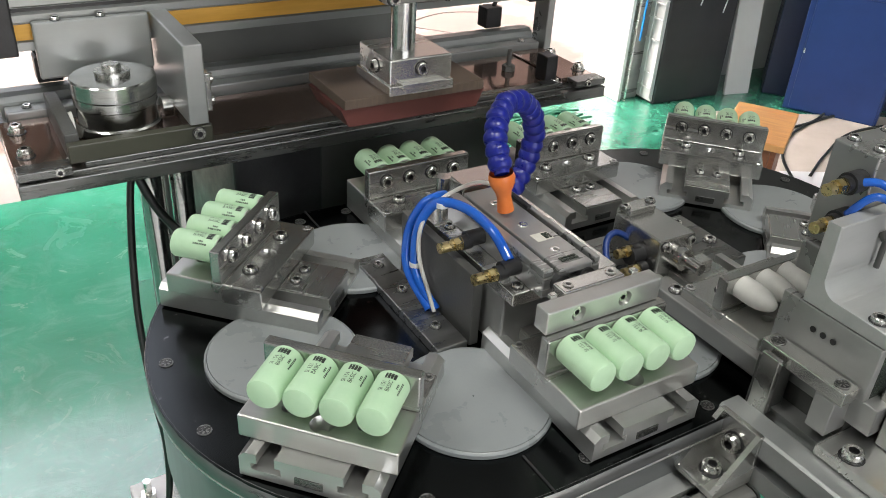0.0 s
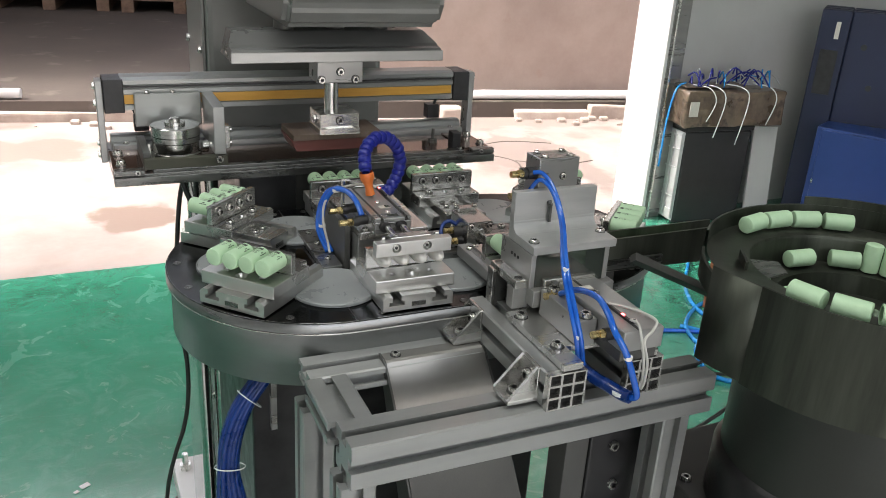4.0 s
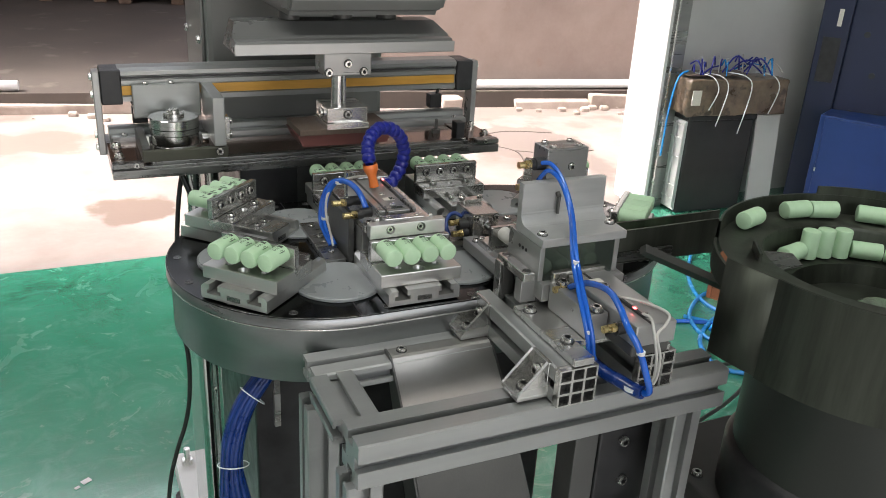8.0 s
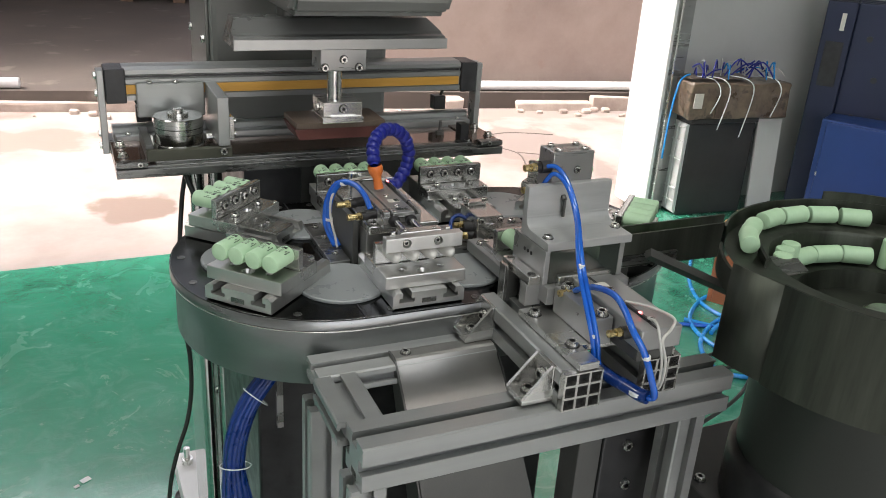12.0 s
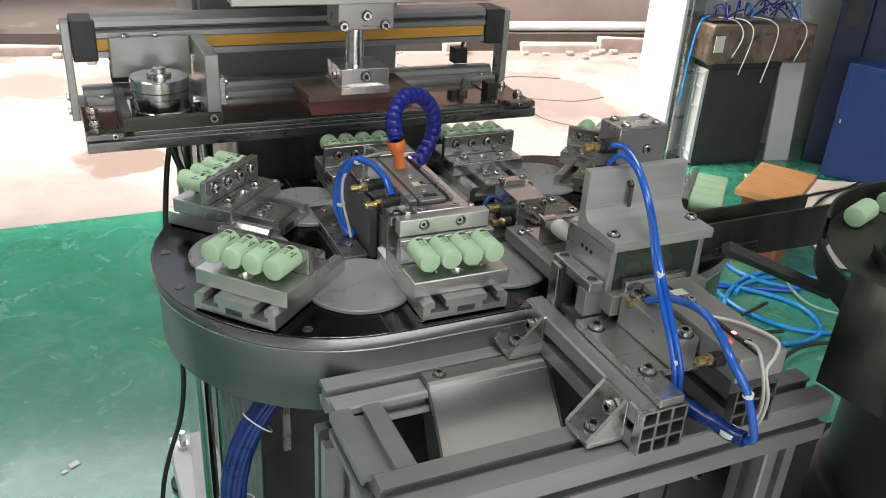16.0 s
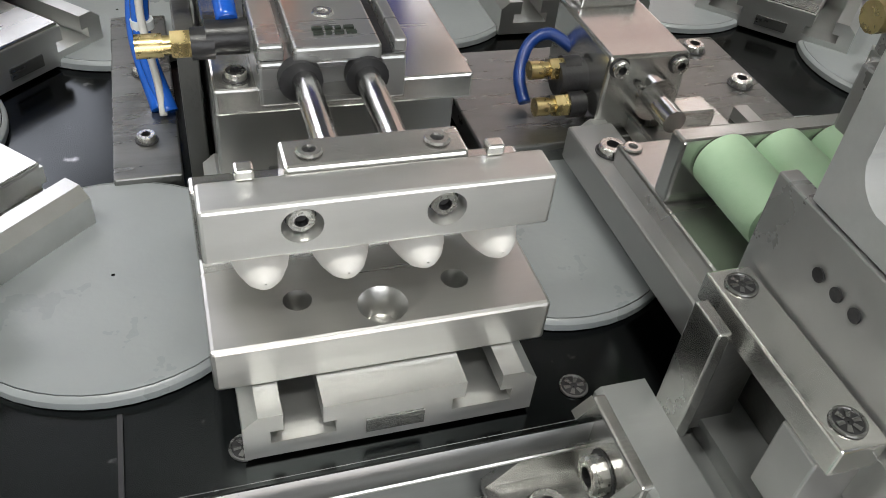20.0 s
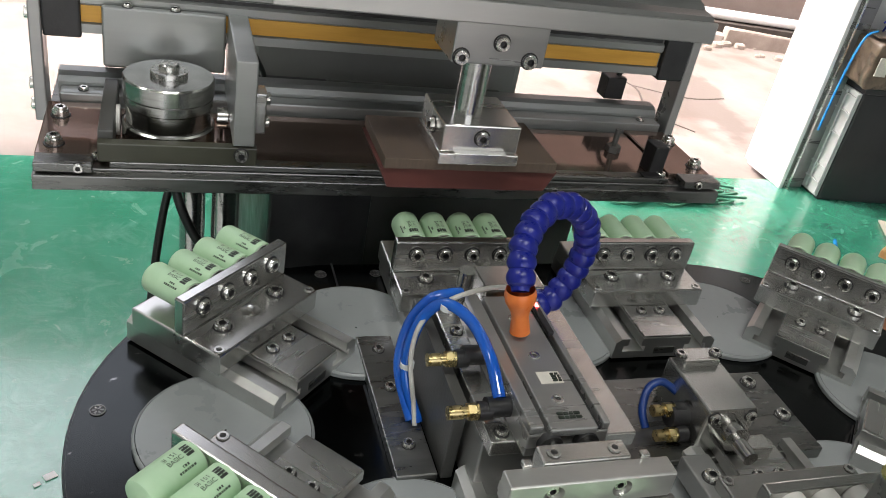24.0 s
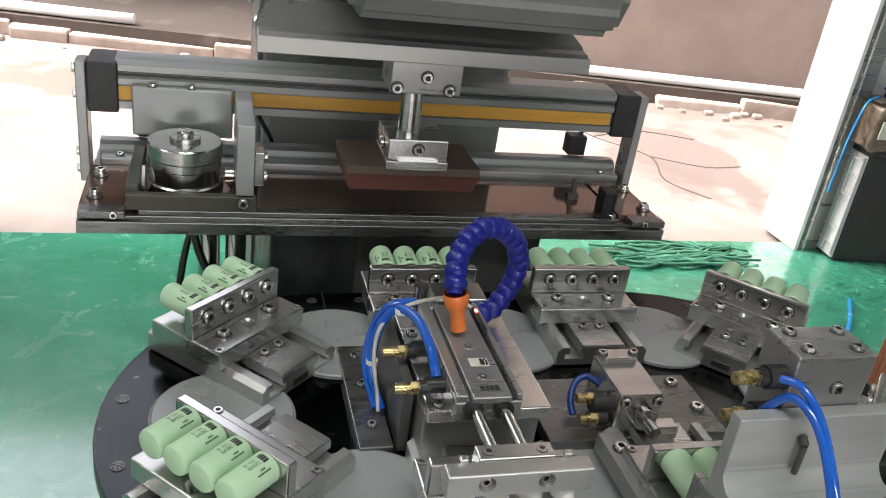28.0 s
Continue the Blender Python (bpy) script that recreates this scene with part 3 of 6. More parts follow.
part("jamb_face", one_box(1.932, 1.947, 1.998, GATE_Y + 0.12, 0, 2.75, 0.003), WHITE_PAINT, jamb)
part("guide_rail", one_box(1.9475, 2.030, 2.012, 2.058, 0, 2.75, 0.003), ALU_GREY, jamb, "grey steel guide rail")
part("rail_lip", one_box(1.962, 1.970, 1.998, 2.0115, 0, 2.75, 0.001), ALU_BRIGHT, jamb, "bright rail lip")

# the yard's far edge runs askew to the gate: its own axes, y = 0 along the kerb
KERB_AXES = pose(-0.2, 4.06, 0, 0, 0, -9.1)


def yard_slab(name, x0, x1, y0, y1, z0, z1, material, label, category):
    ob = slab(name, x0, x1, y0, y1, z0, z1, material, label, category)
    ob.matrix_basis = KERB_AXES
    return ob


yard_slab("terrace", -60, 60, 0.0, 60, -0.1, 0.07, TERRACE, "brown weathered concrete terrace beyond the kerb, darkened for shade", "ground")
yard_slab("yard_wall", 1.72, 60, 0.14, 0.40, 0.07, 4.2, YARD_WALL, "weathered brown rendered yard wall", "wall")
yard_slab("shed_wall", -60, 60, 5.6, 5.9, 0.07, 3.0, YARD_WALL, "brown rendered wall of the shed across the yard", "wall")
# Unseen roof, added to shade the terrace and hide the low sky.
yard_slab("shed_roof", -60, 1.70, 0.45, 6.0, 2.60, 2.72, TIMBER, "low unseen roof added to shade the terrace across the yard", "roof")
bm = bmesh.new()
rnd = random.Random(4)
x = -6.0
while x < 9.0:
    w = rnd.uniform(0.10, 0.65)
    if rnd.random() < 0.86:
        r = box(bmesh.new(), x, x + w - 0.003, -rnd.uniform(0.03, 0.11), -0.002, -0.03, rnd.uniform(0.020, 0.066), 0.010)
        for v in r.verts:
            v.co += 0.016 * noise.noise_vector(v.co * 9) + 0.006 * noise.noise_vector(v.co * 40)
        me = bpy.data.meshes.new("stone")
        r.to_mesh(me)
        r.free()
        bm.from_mesh(me)
        bpy.data.meshes.remove(me)
    x += w
for k in range(110):
    x0, y0, r = rnd.uniform(-5, 8), -rnd.uniform(0.04, 0.22), rnd.uniform(0.006, 0.026)
    box(bm, x0, x0 + 2 * r, y0, y0 + 1.4 * r, -0.024, -0.02 + r, r * 0.3, 1)
tagged(part("kerb", bm, KERB, None, "", KERB_AXES), "broken brown stone kerb with rubble along the yard", "kerb", "", "structure")
for x0, x1 in ((-6.0, -0.03), (1.45, 9.0)):
    bm = bmesh.new()
    tube(bm, [(x0, 0.05, 0.098), ((x0 + x1) / 2, 0.06, 0.098), (x1, 0.05, 0.098)], 0.026)
    tagged(part("pipe", bm, WHITE_PAINT, None, "", KERB_AXES), "white plastic pipe lying along the kerb", "pipe", "", "structure")


for pts in (((1.45, 3.62), (1.62, 3.36), (1.70, 3.10), (1.86, 2.88), (1.80, 2.62), (1.90, 2.45)), ((1.70, 3.10), (1.96, 3.20), (2.20, 3.12)), ((1.86, 2.88), (2.06, 2.78), (2.24, 2.80))):
    bm = bmesh.new()
    tube(bm, [(x, y, -0.0205) for x, y in pts], 0.0040, 6, 8)
    tagged(part("crack", bm, TERRACE), "dark crack across the yard concrete", "crack", "", "structure")
for k, (x, y) in enumerate(((-0.42, 3.9), (0.62, 3.85), (1.68, 4.1))):
    roll = thing("paper_roll", "large brown paper roll standing on a timber pallet", "roll", KERB_AXES @ pose(x, y, 0.07), "paper rolls on pallets")
    bm = bmesh.new()
    lathe(bm, [(0.0005, 0.14), (0.46, 0.14), (0.48, 0.16), (0.48, 1.20), (0.46, 1.22), (0.08, 1.22), (0.08, 1.0)], seg=48)
    part("roll_body", bm, CARDBOARD, roll)
    for u in (-0.42, 0.0, 0.42):
        part("pallet_block", one_box(u - 0.05, u + 0.05, -0.5, 0.5, 0.0, 0.10, 0.004), TIMBER, roll)
    part("pallet_deck", one_box(-0.5, 0.5, -0.5, 0.5, 0.10, 0.135, 0.004), TIMBER, roll)


# ---- oval indexing table ----
CLX, CRX, CY, RIM, LOOP, TOP, PITCH = 0.206, 0.4515, 0.357, 0.151, 0.081, 0.715, 0.125


def oval(r, n=28):
    pts = [(CRX + r * math.cos(a), CY + r * math.sin(a)) for a in (-math.pi / 2 + math.pi * k / n for k in range(n + 1))]
    pts += [(CLX + r * math.cos(a), CY + r * math.sin(a)) for a in (math.pi / 2 + math.pi * k / n for k in range(n + 1))]
    return pts


def along(s):
    """Place and outward angle (degrees) on the chain loop, s metres from the unloading station."""
    straight, arc = CRX - CLX, math.pi * LOOP
    s = (s + 0.2645 - CLX) % (2 * straight + 2 * arc)
    if s < straight:
        return CLX + s, CY - LOOP, -90.0
    s -= straight
    if s < arc:
        a = s / LOOP - math.pi / 2
        return CRX + LOOP * math.cos(a), CY + LOOP * math.sin(a), math.degrees(a)
    s -= arc
    if s < straight:
        return CRX - s, CY + LOOP, 90.0
    s -= straight
    a = s / LOOP + math.pi / 2
    return CLX + LOOP * math.cos(a), CY + LOOP * math.sin(a), math.degrees(a)


def on_loop(s, out=0.0, z=0.0):
    """Pose of a carrier on the loop; its +y axis points outwards."""
    x, y, a = along(s)
    return pose(x, y, z, 0, 0, a - 90) @ pose(0, out, 0)


table = thing("indexing_table", "dark polished oval indexing table with a blued steel skirt", "table", None, "", "")
part("table_plate", prism(bmesh.new(), oval(RIM), TOP - 0.010, TOP), DARK_STEEL, table)


def band(name, r, rows, material, label):
    """A smooth closed band round the oval: rows of (offset from r, height)."""
    bm = bmesh.new()
    rings = [[bm.verts.new((x, y, z)) for x, y in oval(r + d, 48)] for d, z in rows]
    for a, b in zip(rings, rings[1:]):
        for i in range(len(a)):
            j = (i + 1) % len(a)
            bm.faces.new((a[i], a[j], b[j], b[i])).smooth = True
    return part(name, bm, material, table, label)


band("plate_edge", RIM, ((-0.0012, TOP + 0.0001), (0.0003, TOP - 0.0010), (0.0003, TOP - 0.0100)), PLATE_EDGE, "plate edge, lightened for the light on it")
# Bright band stands for the highlight on the plate's lower chamfer.
band("edge_trim", RIM, ((-0.0030, TOP - 0.0102), (0.0004, TOP - 0.0108), (0.0004, TOP - 0.0116), (-0.0030, TOP - 0.0122)), ALU_BRIGHT, "bright band for the highlight on the plate's lower chamfer")
band("skirt", RIM - 0.004, ((0.0, TOP - 0.0125), (0.0, TOP - 0.066), (-0.004, TOP - 0.066)), SKIRT, "blued steel skirt")
part("underside", prism(bmesh.new(), oval(RIM - 0.0085), TOP - 0.0655, TOP - 0.0635), MACHINE, table, "dark underside panel")

for xs in (CLX - 0.004, CRX):
    for sy in (-1, 1):
        part("seam", one_box(xs, xs + 0.0012, CY + sy * (RIM - 0.013) - 0.0135, CY + sy * (RIM - 0.013) + 0.0135, TOP + 0.0002, TOP + 0.0008), BLACK, table, "dark seam in the rim")
for cx, angles in ((CLX, range(95, 270, 25)), (CRX, range(-85, 90, 25))):
    for a in angles:
        screw(table, cx + (RIM - 0.011) * math.cos(radians(a)), CY + (RIM - 0.011) * math.sin(radians(a)), TOP, SCREW_FLUSH)
for xs in (0.230, 0.314, 0.40):
    for sy in (-1, 1):
        screw(table, xs, CY + sy * (RIM - 0.011), TOP, SCREW_FLUSH)

# carrier discs of the chain, half-way between the fixtures
disc0 = thing("carrier_disc", "round grey nylon carrier disc on the table", "disc", None, "carrier discs on the loop")
for ring_name, ring in (("disc_face", [(0.0005, 0.0038), (0.0412, 0.0038), (0.0412, 0.0033)]), ("disc_edge", [(0.0414, 0.0033), (0.0416, 0.0038), (0.0424, 0.0034), (0.0430, 0.0026), (0.0430, 0.0004)])):
    disc_bm = bmesh.new()
    lathe(disc_bm, ring, seg=48)
    part(ring_name, disc_bm, NYLON, disc0)
DISCS = [disc0]
disc0.matrix_basis = on_loop(PITCH / 2, -0.002, TOP)
for k in range(1, 8):
    DISCS.append(copy_thing(disc0, on_loop(PITCH * (k + 0.5), -0.002, TOP)))


# ---- fixtures with four mandrels ----
CAP_R, CAP_L = 0.0084, 0.0278


HOLES = ((0.0, 0.0090, 0.0052), (0.0, 0.0470, 0.0060), (-0.019, 0.0420, 0.0034), (0.019, 0.0420, 0.0034))


def drill(ob, cut):
    """Takes the shape cut out of a part's mesh, for good."""
    bmesh.ops.recalc_face_normals(cut, faces=cut.faces)
    me = bpy.data.meshes.new("drill")
    cut.to_mesh(me)
    cut.free()
    tool = new("drill", me)
    mod = ob.modifiers.new("drill", "BOOLEAN")
    mod.operation, mod.solver, mod.object = "DIFFERENCE", "EXACT", tool
    view = bpy.context.evaluated_depsgraph_get()
    done = bpy.data.meshes.new_from_object(ob.evaluated_get(view))
    ob.modifiers.remove(mod)
    ob.data = done
    bpy.data.objects.remove(tool)
    bpy.data.meshes.remove(me)


def make_fixture():
    fx = thing("fixture", "milled aluminium fixture block with a bolted upright wall", "fixture", None, "fixtures on the loop")
    # T-slotted slide: three ribs on a web, seen from both ends
    bm = bmesh.new()
    o = [(-0.035, 0.0015), (0.035, 0.0015), (0.035, 0.0130), (0.0315, 0.0160), (0.0260, 0.0160), (0.0260, 0.0105), (0.0290, 0.0105), (0.0290, 0.0065), (0.0140, 0.0065), (0.0140, 0.0105), (0.0170, 0.0105), (0.0170, 0.0160),
         (-0.0170, 0.0160), (-0.0170, 0.0105), (-0.0140, 0.0105), (-0.0140, 0.0065), (-0.0290, 0.0065), (-0.0290, 0.0105), (-0.0260, 0.0105), (-0.0260, 0.0160), (-0.0315, 0.0160), (-0.035, 0.0130)]
    prism(bm, o, -0.0370, 0.0635, "y")
    part("slide", bm, SLIDE_ALU, fx)
    for y in (0.0637, -0.0372):
        # Darker patch on the end face gives the slot its shade.
        part("slot_mark", one_box(-0.007, 0.007, y - 0.0004, y + 0.0004, 0.0045, 0.0090), BED_STEEL, fx, "dark patch for the shade in the slide's slot")
    base = part("base_plate", one_box(-0.0397, 0.0397, -0.0050, 0.0545, 0.0162, 0.0290, 0.0010), ALU, fx)
    cut = bmesh.new()
    for x, y, r in HOLES:
        lathe(cut, [(0.0002, 0.0220), (r * 0.55, 0.0222), (r * 0.62, 0.0245), (r, 0.0291), (r, 0.0310), (0.0002, 0.0310)], pose(x, y, 0), 24)
    bmesh.ops.remove_doubles(cut, verts=cut.verts, dist=0.00003)
    drill(base, cut)
    wall = part("wall", one_box(-0.0397, 0.0397, 0.0185, 0.0252, 0.0292, 0.0500, 0.0010), ALU, fx)
    cap = part("slide_cap", one_box(-0.0165, 0.0165, -0.0365, -0.0055, 0.0161, 0.0175, 0.0004), ALU, fx)
    for k in range(4):
        screw(wall, -0.02655 + 0.0177 * k, 0.0185, 0.0415, SCREW_M, 90)
        bm = bmesh.new()
        lathe(bm, [(0.0070, 0), (0.0071, 0.0105), (0.0067, 0.0145), (0.0056, 0.0185), (0.0042, 0.0218), (0.0026, 0.0238), (0.0012, 0.0246), (0.0002, 0.0248)], seg=24)
        part("mandrel", bm, WHITE_NYLON, wall, "white nylon mandrel", pose(-0.02655 + 0.0177 * k, 0.0253, 0.0433, -90, 0, 0))
    for x in (-0.021, 0.021):
        screw(base, x, 0.0100, 0.0290, SCREW_M)
        screw(cap, x * 0.31, -0.0120, 0.0175, SCREW_S)
    for x in (-0.036, 0.036):
        screw(base, x, -0.0015, 0.0290, SCREW_BRIGHT, name="dowel")
    return fx


fixture0 = make_fixture()
fixture0.matrix_basis = on_loop(0, 0, TOP)
FIXTURES = [fixture0] + [copy_thing(fixture0, on_loop(PITCH * k, 0, TOP)) for k in range(1, 8)]


# ---- pale green caps ----


def make_cap(printed):
    """A cup-shaped cap lying along +y, open at y = 0; its middle is the origin's height."""
    cap = thing("plastic_cup", "pale green plastic cup with small black print, lying down" if printed else "plain pale green plastic cup, open at one end", "cup", None, "green plastic cups")
    bm = bmesh.new()
    lathe(bm, [(CAP_R - 0.0012, CAP_L * 0.9), (CAP_R - 0.0012, 0.0004), (CAP_R - 0.0006, 0), (CAP_R, 0.0006), (CAP_R, CAP_L - 0.0018), (CAP_R - 0.0006, CAP_L - 0.0005), (CAP_R - 0.002, CAP_L), (0.0002, CAP_L)], seg=28)
    part("shell", bm, CAP_GREEN, cap, "", pose(0, 0, 0, -90, 0, 0))
    bm = bmesh.new()
    lathe(bm, [(CAP_R - 0.0013, 0), (0.0002, 0)], seg=28)
    part("inner_end", bm, CAP_GREEN, cap, "", pose(0, CAP_L * 0.9, 0, -90, 0, 0))
    if printed:
        bm = bmesh.new()

        def patch(a0, a1, y0, y1):
            n = max(1, int((a1 - a0) / 6))
            r = CAP_R + 0.00012
            row = [[bm.verts.new((r * math.sin(radians(a)), y, r * math.cos(radians(a)))) for y in (y0, y1)] for a in (a0 + (a1 - a0) * i / n for i in range(n + 1))]
            for p, q in zip(row, row[1:]):
                f = bm.faces.new((p[0], q[0], q[1], p[1]))
                f.smooth = True
        for a0, a1 in ((-22, -13), (-11, -3), (-1, 7), (9, 16)):
            patch(a0, a1, 0.0026, 0.0062)
        patch(-22, 16, 0.0040, 0.0046)
        rnd = random.Random(3)
        for a, y_from, y_to in ((-40, 0.0075, 0.0105), (-52, 0.0050, 0.0135)):
            y = y_from
            while y < y_to:
                d = rnd.uniform(0.0006, 0.0012)
                patch(a, a + 7, y, min(y + d, y_to))
                y += d + 0.0004
        for words, a_mid, y_from in (("SI 151", 3.0, 0.0152), ("BASIC", -17.0, 0.0150)):
            font = bpy.data.curves.new("print", "FONT")
            font.body, font.size, font.align_x = words, 0.0030, "LEFT"
            holder = bpy.data.objects.new("print", font)
            letters = bpy.data.meshes.new_from_object(holder)
            r = CAP_R + 0.00012
            at = [bm.verts.new((r * math.sin(radians(a_mid) + v.co.y / r), y_from - 0.95 * v.co.x, r * math.cos(radians(a_mid) + v.co.y / r))) for v in letters.vertices]
            for p in letters.polygons:
                if len(set(p.vertices)) > 2:
                    bm.faces.new([at[i] for i in p.vertices])
            bpy.data.objects.remove(holder)
            bpy.data.curves.remove(font)
            bpy.data.meshes.remove(letters)
        part("print_mark", bm, INK, cap, "small black print")
    return cap


CAP_Z = TOP + 0.0433
cap_plain, cap_printed = make_cap(False), make_cap(True)


def cap_pose(s, k, push=0.0):
    return on_loop(s, 0, 0) @ pose(-0.02655 + 0.0177 * k, 0.0254 + push, CAP_Z)


# sets by the station where they begin: 0 unloading, 5 printing; station 1 begins empty
CAP_SETS = {st: [copy_thing(cap_printed, cap_pose(PITCH * st, k)) for k in range(4)] for st in (0, 2, 3, 4, 5, 6, 7)}


TRACK_CAP = 0.7480


def feed_pose(j):
    """Place j in the queue that runs from the loader slot along the feed track."""
    x = 0.3630 + 0.0177 * j
    u = min(1.0, max(0.0, (x - 0.405) / 0.030))
    return pose(x + 0.0026 * u, 0.1985 + 0.0225 * u, CAP_Z - 0.003 + (TRACK_CAP - CAP_Z + 0.003) * u, 0, 0, 180)


FEED = [copy_thing(cap_plain, feed_pose(j)) for j in range(25)]
# caps that ride round the bowl: ledge radius, angle, height, lying along the ledge or standing
BX, BY, BR, BZ = 0.612, 0.017, 0.146, 0.805
BOWL_CAPS = []


def ledge_z(a):
    """Height of the spiral ledge in the bowl at angle a."""
    return BZ - 0.0223 + 0.000061 * min(a % 360, 320)


for r, a, stand_up in [(0.124, v - 112, False) for v in (85, 71, -20, -36)] + [(0.0915, v - 94, False) for v in (103, 52, 33, 14, 132, -22, -70, -125, 185)] + [(0.0925, v - 94, True) for v in (88, 77.3, 66.6, -4, -40, 225)]:
    c = copy_thing(cap_plain, pose(BX, BY, BZ))
    BOWL_CAPS.append((c, r, a, 0.0, stand_up))


def bowl_pose(r, a, z, stand_up):
    high = ledge_z(a) if r > 0.11 else BZ - 0.0455
    m = pose(BX, BY, 0, 0, 0, a) @ pose(r, 0, high)
    return m @ pose(0, 0, 0.0006, 90, 0, 0) if stand_up else m @ pose(0, -CAP_L / 2, CAP_R + 0.0006)


for c, r, a, z, stand_up in BOWL_CAPS:
    c.matrix_basis = bowl_pose(r, a, z, stand_up)
for src in (cap_plain, cap_printed):
    for o in (*src.children_recursive, src):
        bpy.data.objects.remove(o)


# ---- unloading cylinder in the middle of the table ----
bracket = thing("cylinder_bracket", "milled aluminium mounting bracket bolted to the table", "bracket")
part("foot_plate", one_box(0.203, 0.2235, 0.318, 0.425, TOP, TOP + 0.006, 0.0006), BED_STEEL, bracket)
for y in (0.338, 0.380, 0.412):
    screw(bracket, 0.2135, y, TOP + 0.006, SCREW_S)
part("upright_plate", one_box(0.226, 0.232, 0.320, 0.405, TOP, TOP + 0.047, 0.0006), MACHINE, bracket, "dark upright plate")
part("riser", one_box(0.234, 0.304, 0.302, 0.400, TOP + 0.006, TOP + 0.041, 0.001), ALU_GREY, bracket)
part("top_plate", one_box(0.234, 0.306, 0.294, 0.405, TOP + 0.041, TOP + 0.049, 0.0008), ALU_BRIGHT, bracket)

cyl = thing("guide_cylinder", "grey twin-rod pneumatic cylinder with a silver label", "pneumatic cylinder")
z0 = TOP + 0.049
part("body", one_box(0.245, 0.283, 0.2845, 0.382, z0, z0 + 0.0125, 0.0008), ALU_GREY, cyl)
part("edge_rail", one_box(0.245, 0.2515, 0.2850, 0.3815, z0 + 0.0127, z0 + 0.0170, 0.0007), ALU_GREY, cyl)
part("edge_rail", one_box(0.2795, 0.283, 0.2850, 0.3815, z0 + 0.0127, z0 + 0.0170, 0.0007), ALU_GREY, cyl)
part("table_top", one_box(0.2535, 0.2758, 0.2825, 0.3790, z0 + 0.0127, z0 + 0.0172, 0.0008), ALU_GREY, cyl, "flat grey sliding table")
# Black strip put along the slot for its shade.
part("sensor_slot", one_box(0.2762, 0.2792, 0.2855, 0.3810, z0 + 0.0127, z0 + 0.0134), BLACK, cyl, "black strip for the shade in a sensor slot")
part("label_plate", one_box(0.2600, 0.2712, 0.3110, 0.3190, z0 + 0.01725, z0 + 0.0175), LABEL, cyl, "silver label")
label_bars(cyl, 0.2683, 0.3120, z0 + 0.0176, 0.0042, 4, 0.0015)
label_bars(cyl, 0.2650, 0.2885, z0 + 0.0173, 0.011, 2, 0.0024)
for y in (0.3010, 0.3310, 0.3600):
    screw(cyl, 0.2640, y, z0 + 0.0168, SCREW_BRIGHT)
for x in (0.2550, 0.2720):
    bm = bmesh.new()
    rod(bm, (x, 0.2850, z0 + 0.0085), (x, 0.2812, z0 + 0.0085), 0.0056)
    part("rod_seal", bm, BLACK, cyl, "black rod seal")
for y in (0.300, 0.372):
    screw(cyl, 0.2405, y, TOP + 0.049, SCREW_S)
reed = part("sensor", one_box(0.2768, 0.2796, 0.345, 0.372, z0 + 0.0172, z0 + 0.0195, 0.0004), BLACK, cyl, "black reed sensor")
part("led", one_box(0.2774, 0.2791, 0.3655, 0.3685, z0 + 0.0195, z0 + 0.0202), RED_LED, reed, "lit red indicator")


def fitting(parent, x, y, z, rz, length=0.020):
    """A brass throttle fitting with a black collar, along +x of its own."""
    m = pose(x, y, z, 0, 0, rz)
    bm = bmesh.new()
    rod(bm, (0, 0, 0), (0.006, 0, 0), 0.0044)
    part("collar", bm, BLACK, parent, "black collar", m)
    bm = bmesh.new()
    rod(bm, (0.006, 0, 0), (0.011, 0, 0), 0.0040, seg=6)
    rod(bm, (0.011, 0, 0), (0.013, 0, 0), 0.0026, seg=12)
    rod(bm, (0.013, 0, 0), (length, 0, 0), 0.0032, seg=12)
    part("brass_fitting", bm, BRASS, parent, "brass throttle screw", m)


for y in (0.308, 0.344):
    bm = bmesh.new()
    rod(bm, (0.2450, y, z0 + 0.008), (0.234, y, z0 + 0.008), 0.0048)
    part("elbow", bm, BLACK, cyl, "black push-in elbow")
    fitting(cyl, 0.236, y - 0.001, z0 + 0.007, 180)

pusher = thing("pusher_bar", "bright aluminium pusher bar on two steel rods", "pusher")
bar = part("bar", one_box(0.2260, 0.3010, 0.2555, 0.2655, TOP + 0.0505, TOP + 0.0640, 0.0008), SLIDE_ALU, pusher)
cut = bmesh.new()
for x in (0.2460, 0.2765):
    lathe(cut, [(0.0002, -0.0048), (0.0030, -0.0048), (0.0044, -0.0004), (0.0044, 0.0015), (0.0002, 0.0015)], pose(x, 0.2555, TOP + 0.0580, 90, 0, 0), 24)
bmesh.ops.remove_doubles(cut, verts=cut.verts, dist=0.00003)
drill(bar, cut)
for x in (0.2360, 0.2895):
    part("locating_tab", one_box(x - 0.0020, x + 0.0020, 0.2640, 0.2676, TOP + 0.0641, TOP + 0.0668, 0.0006), ALU_BRIGHT, pusher)
part("yoke", one_box(0.2440, 0.2840, 0.2657, 0.2760, TOP + 0.0515, TOP + 0.0650, 0.0008), ALU_BRIGHT, pusher)
for x in (0.2460, 0.2765):
    screw(bar, x, 0.2594, TOP + 0.0580, SCREW_S, 90)
for x in (0.2560, 0.2720):
    bm = bmesh.new()
    rod(bm, (x, 0.274, z0 + 0.0085), (x, 0.335, z0 + 0.0085), 0.0034)
    part("guide_rod", bm, STEEL, pusher)
for x in (0.2500, 0.2780):
    screw(pusher, x, 0.2708, TOP + 0.0650, SCREW_BRIGHT)


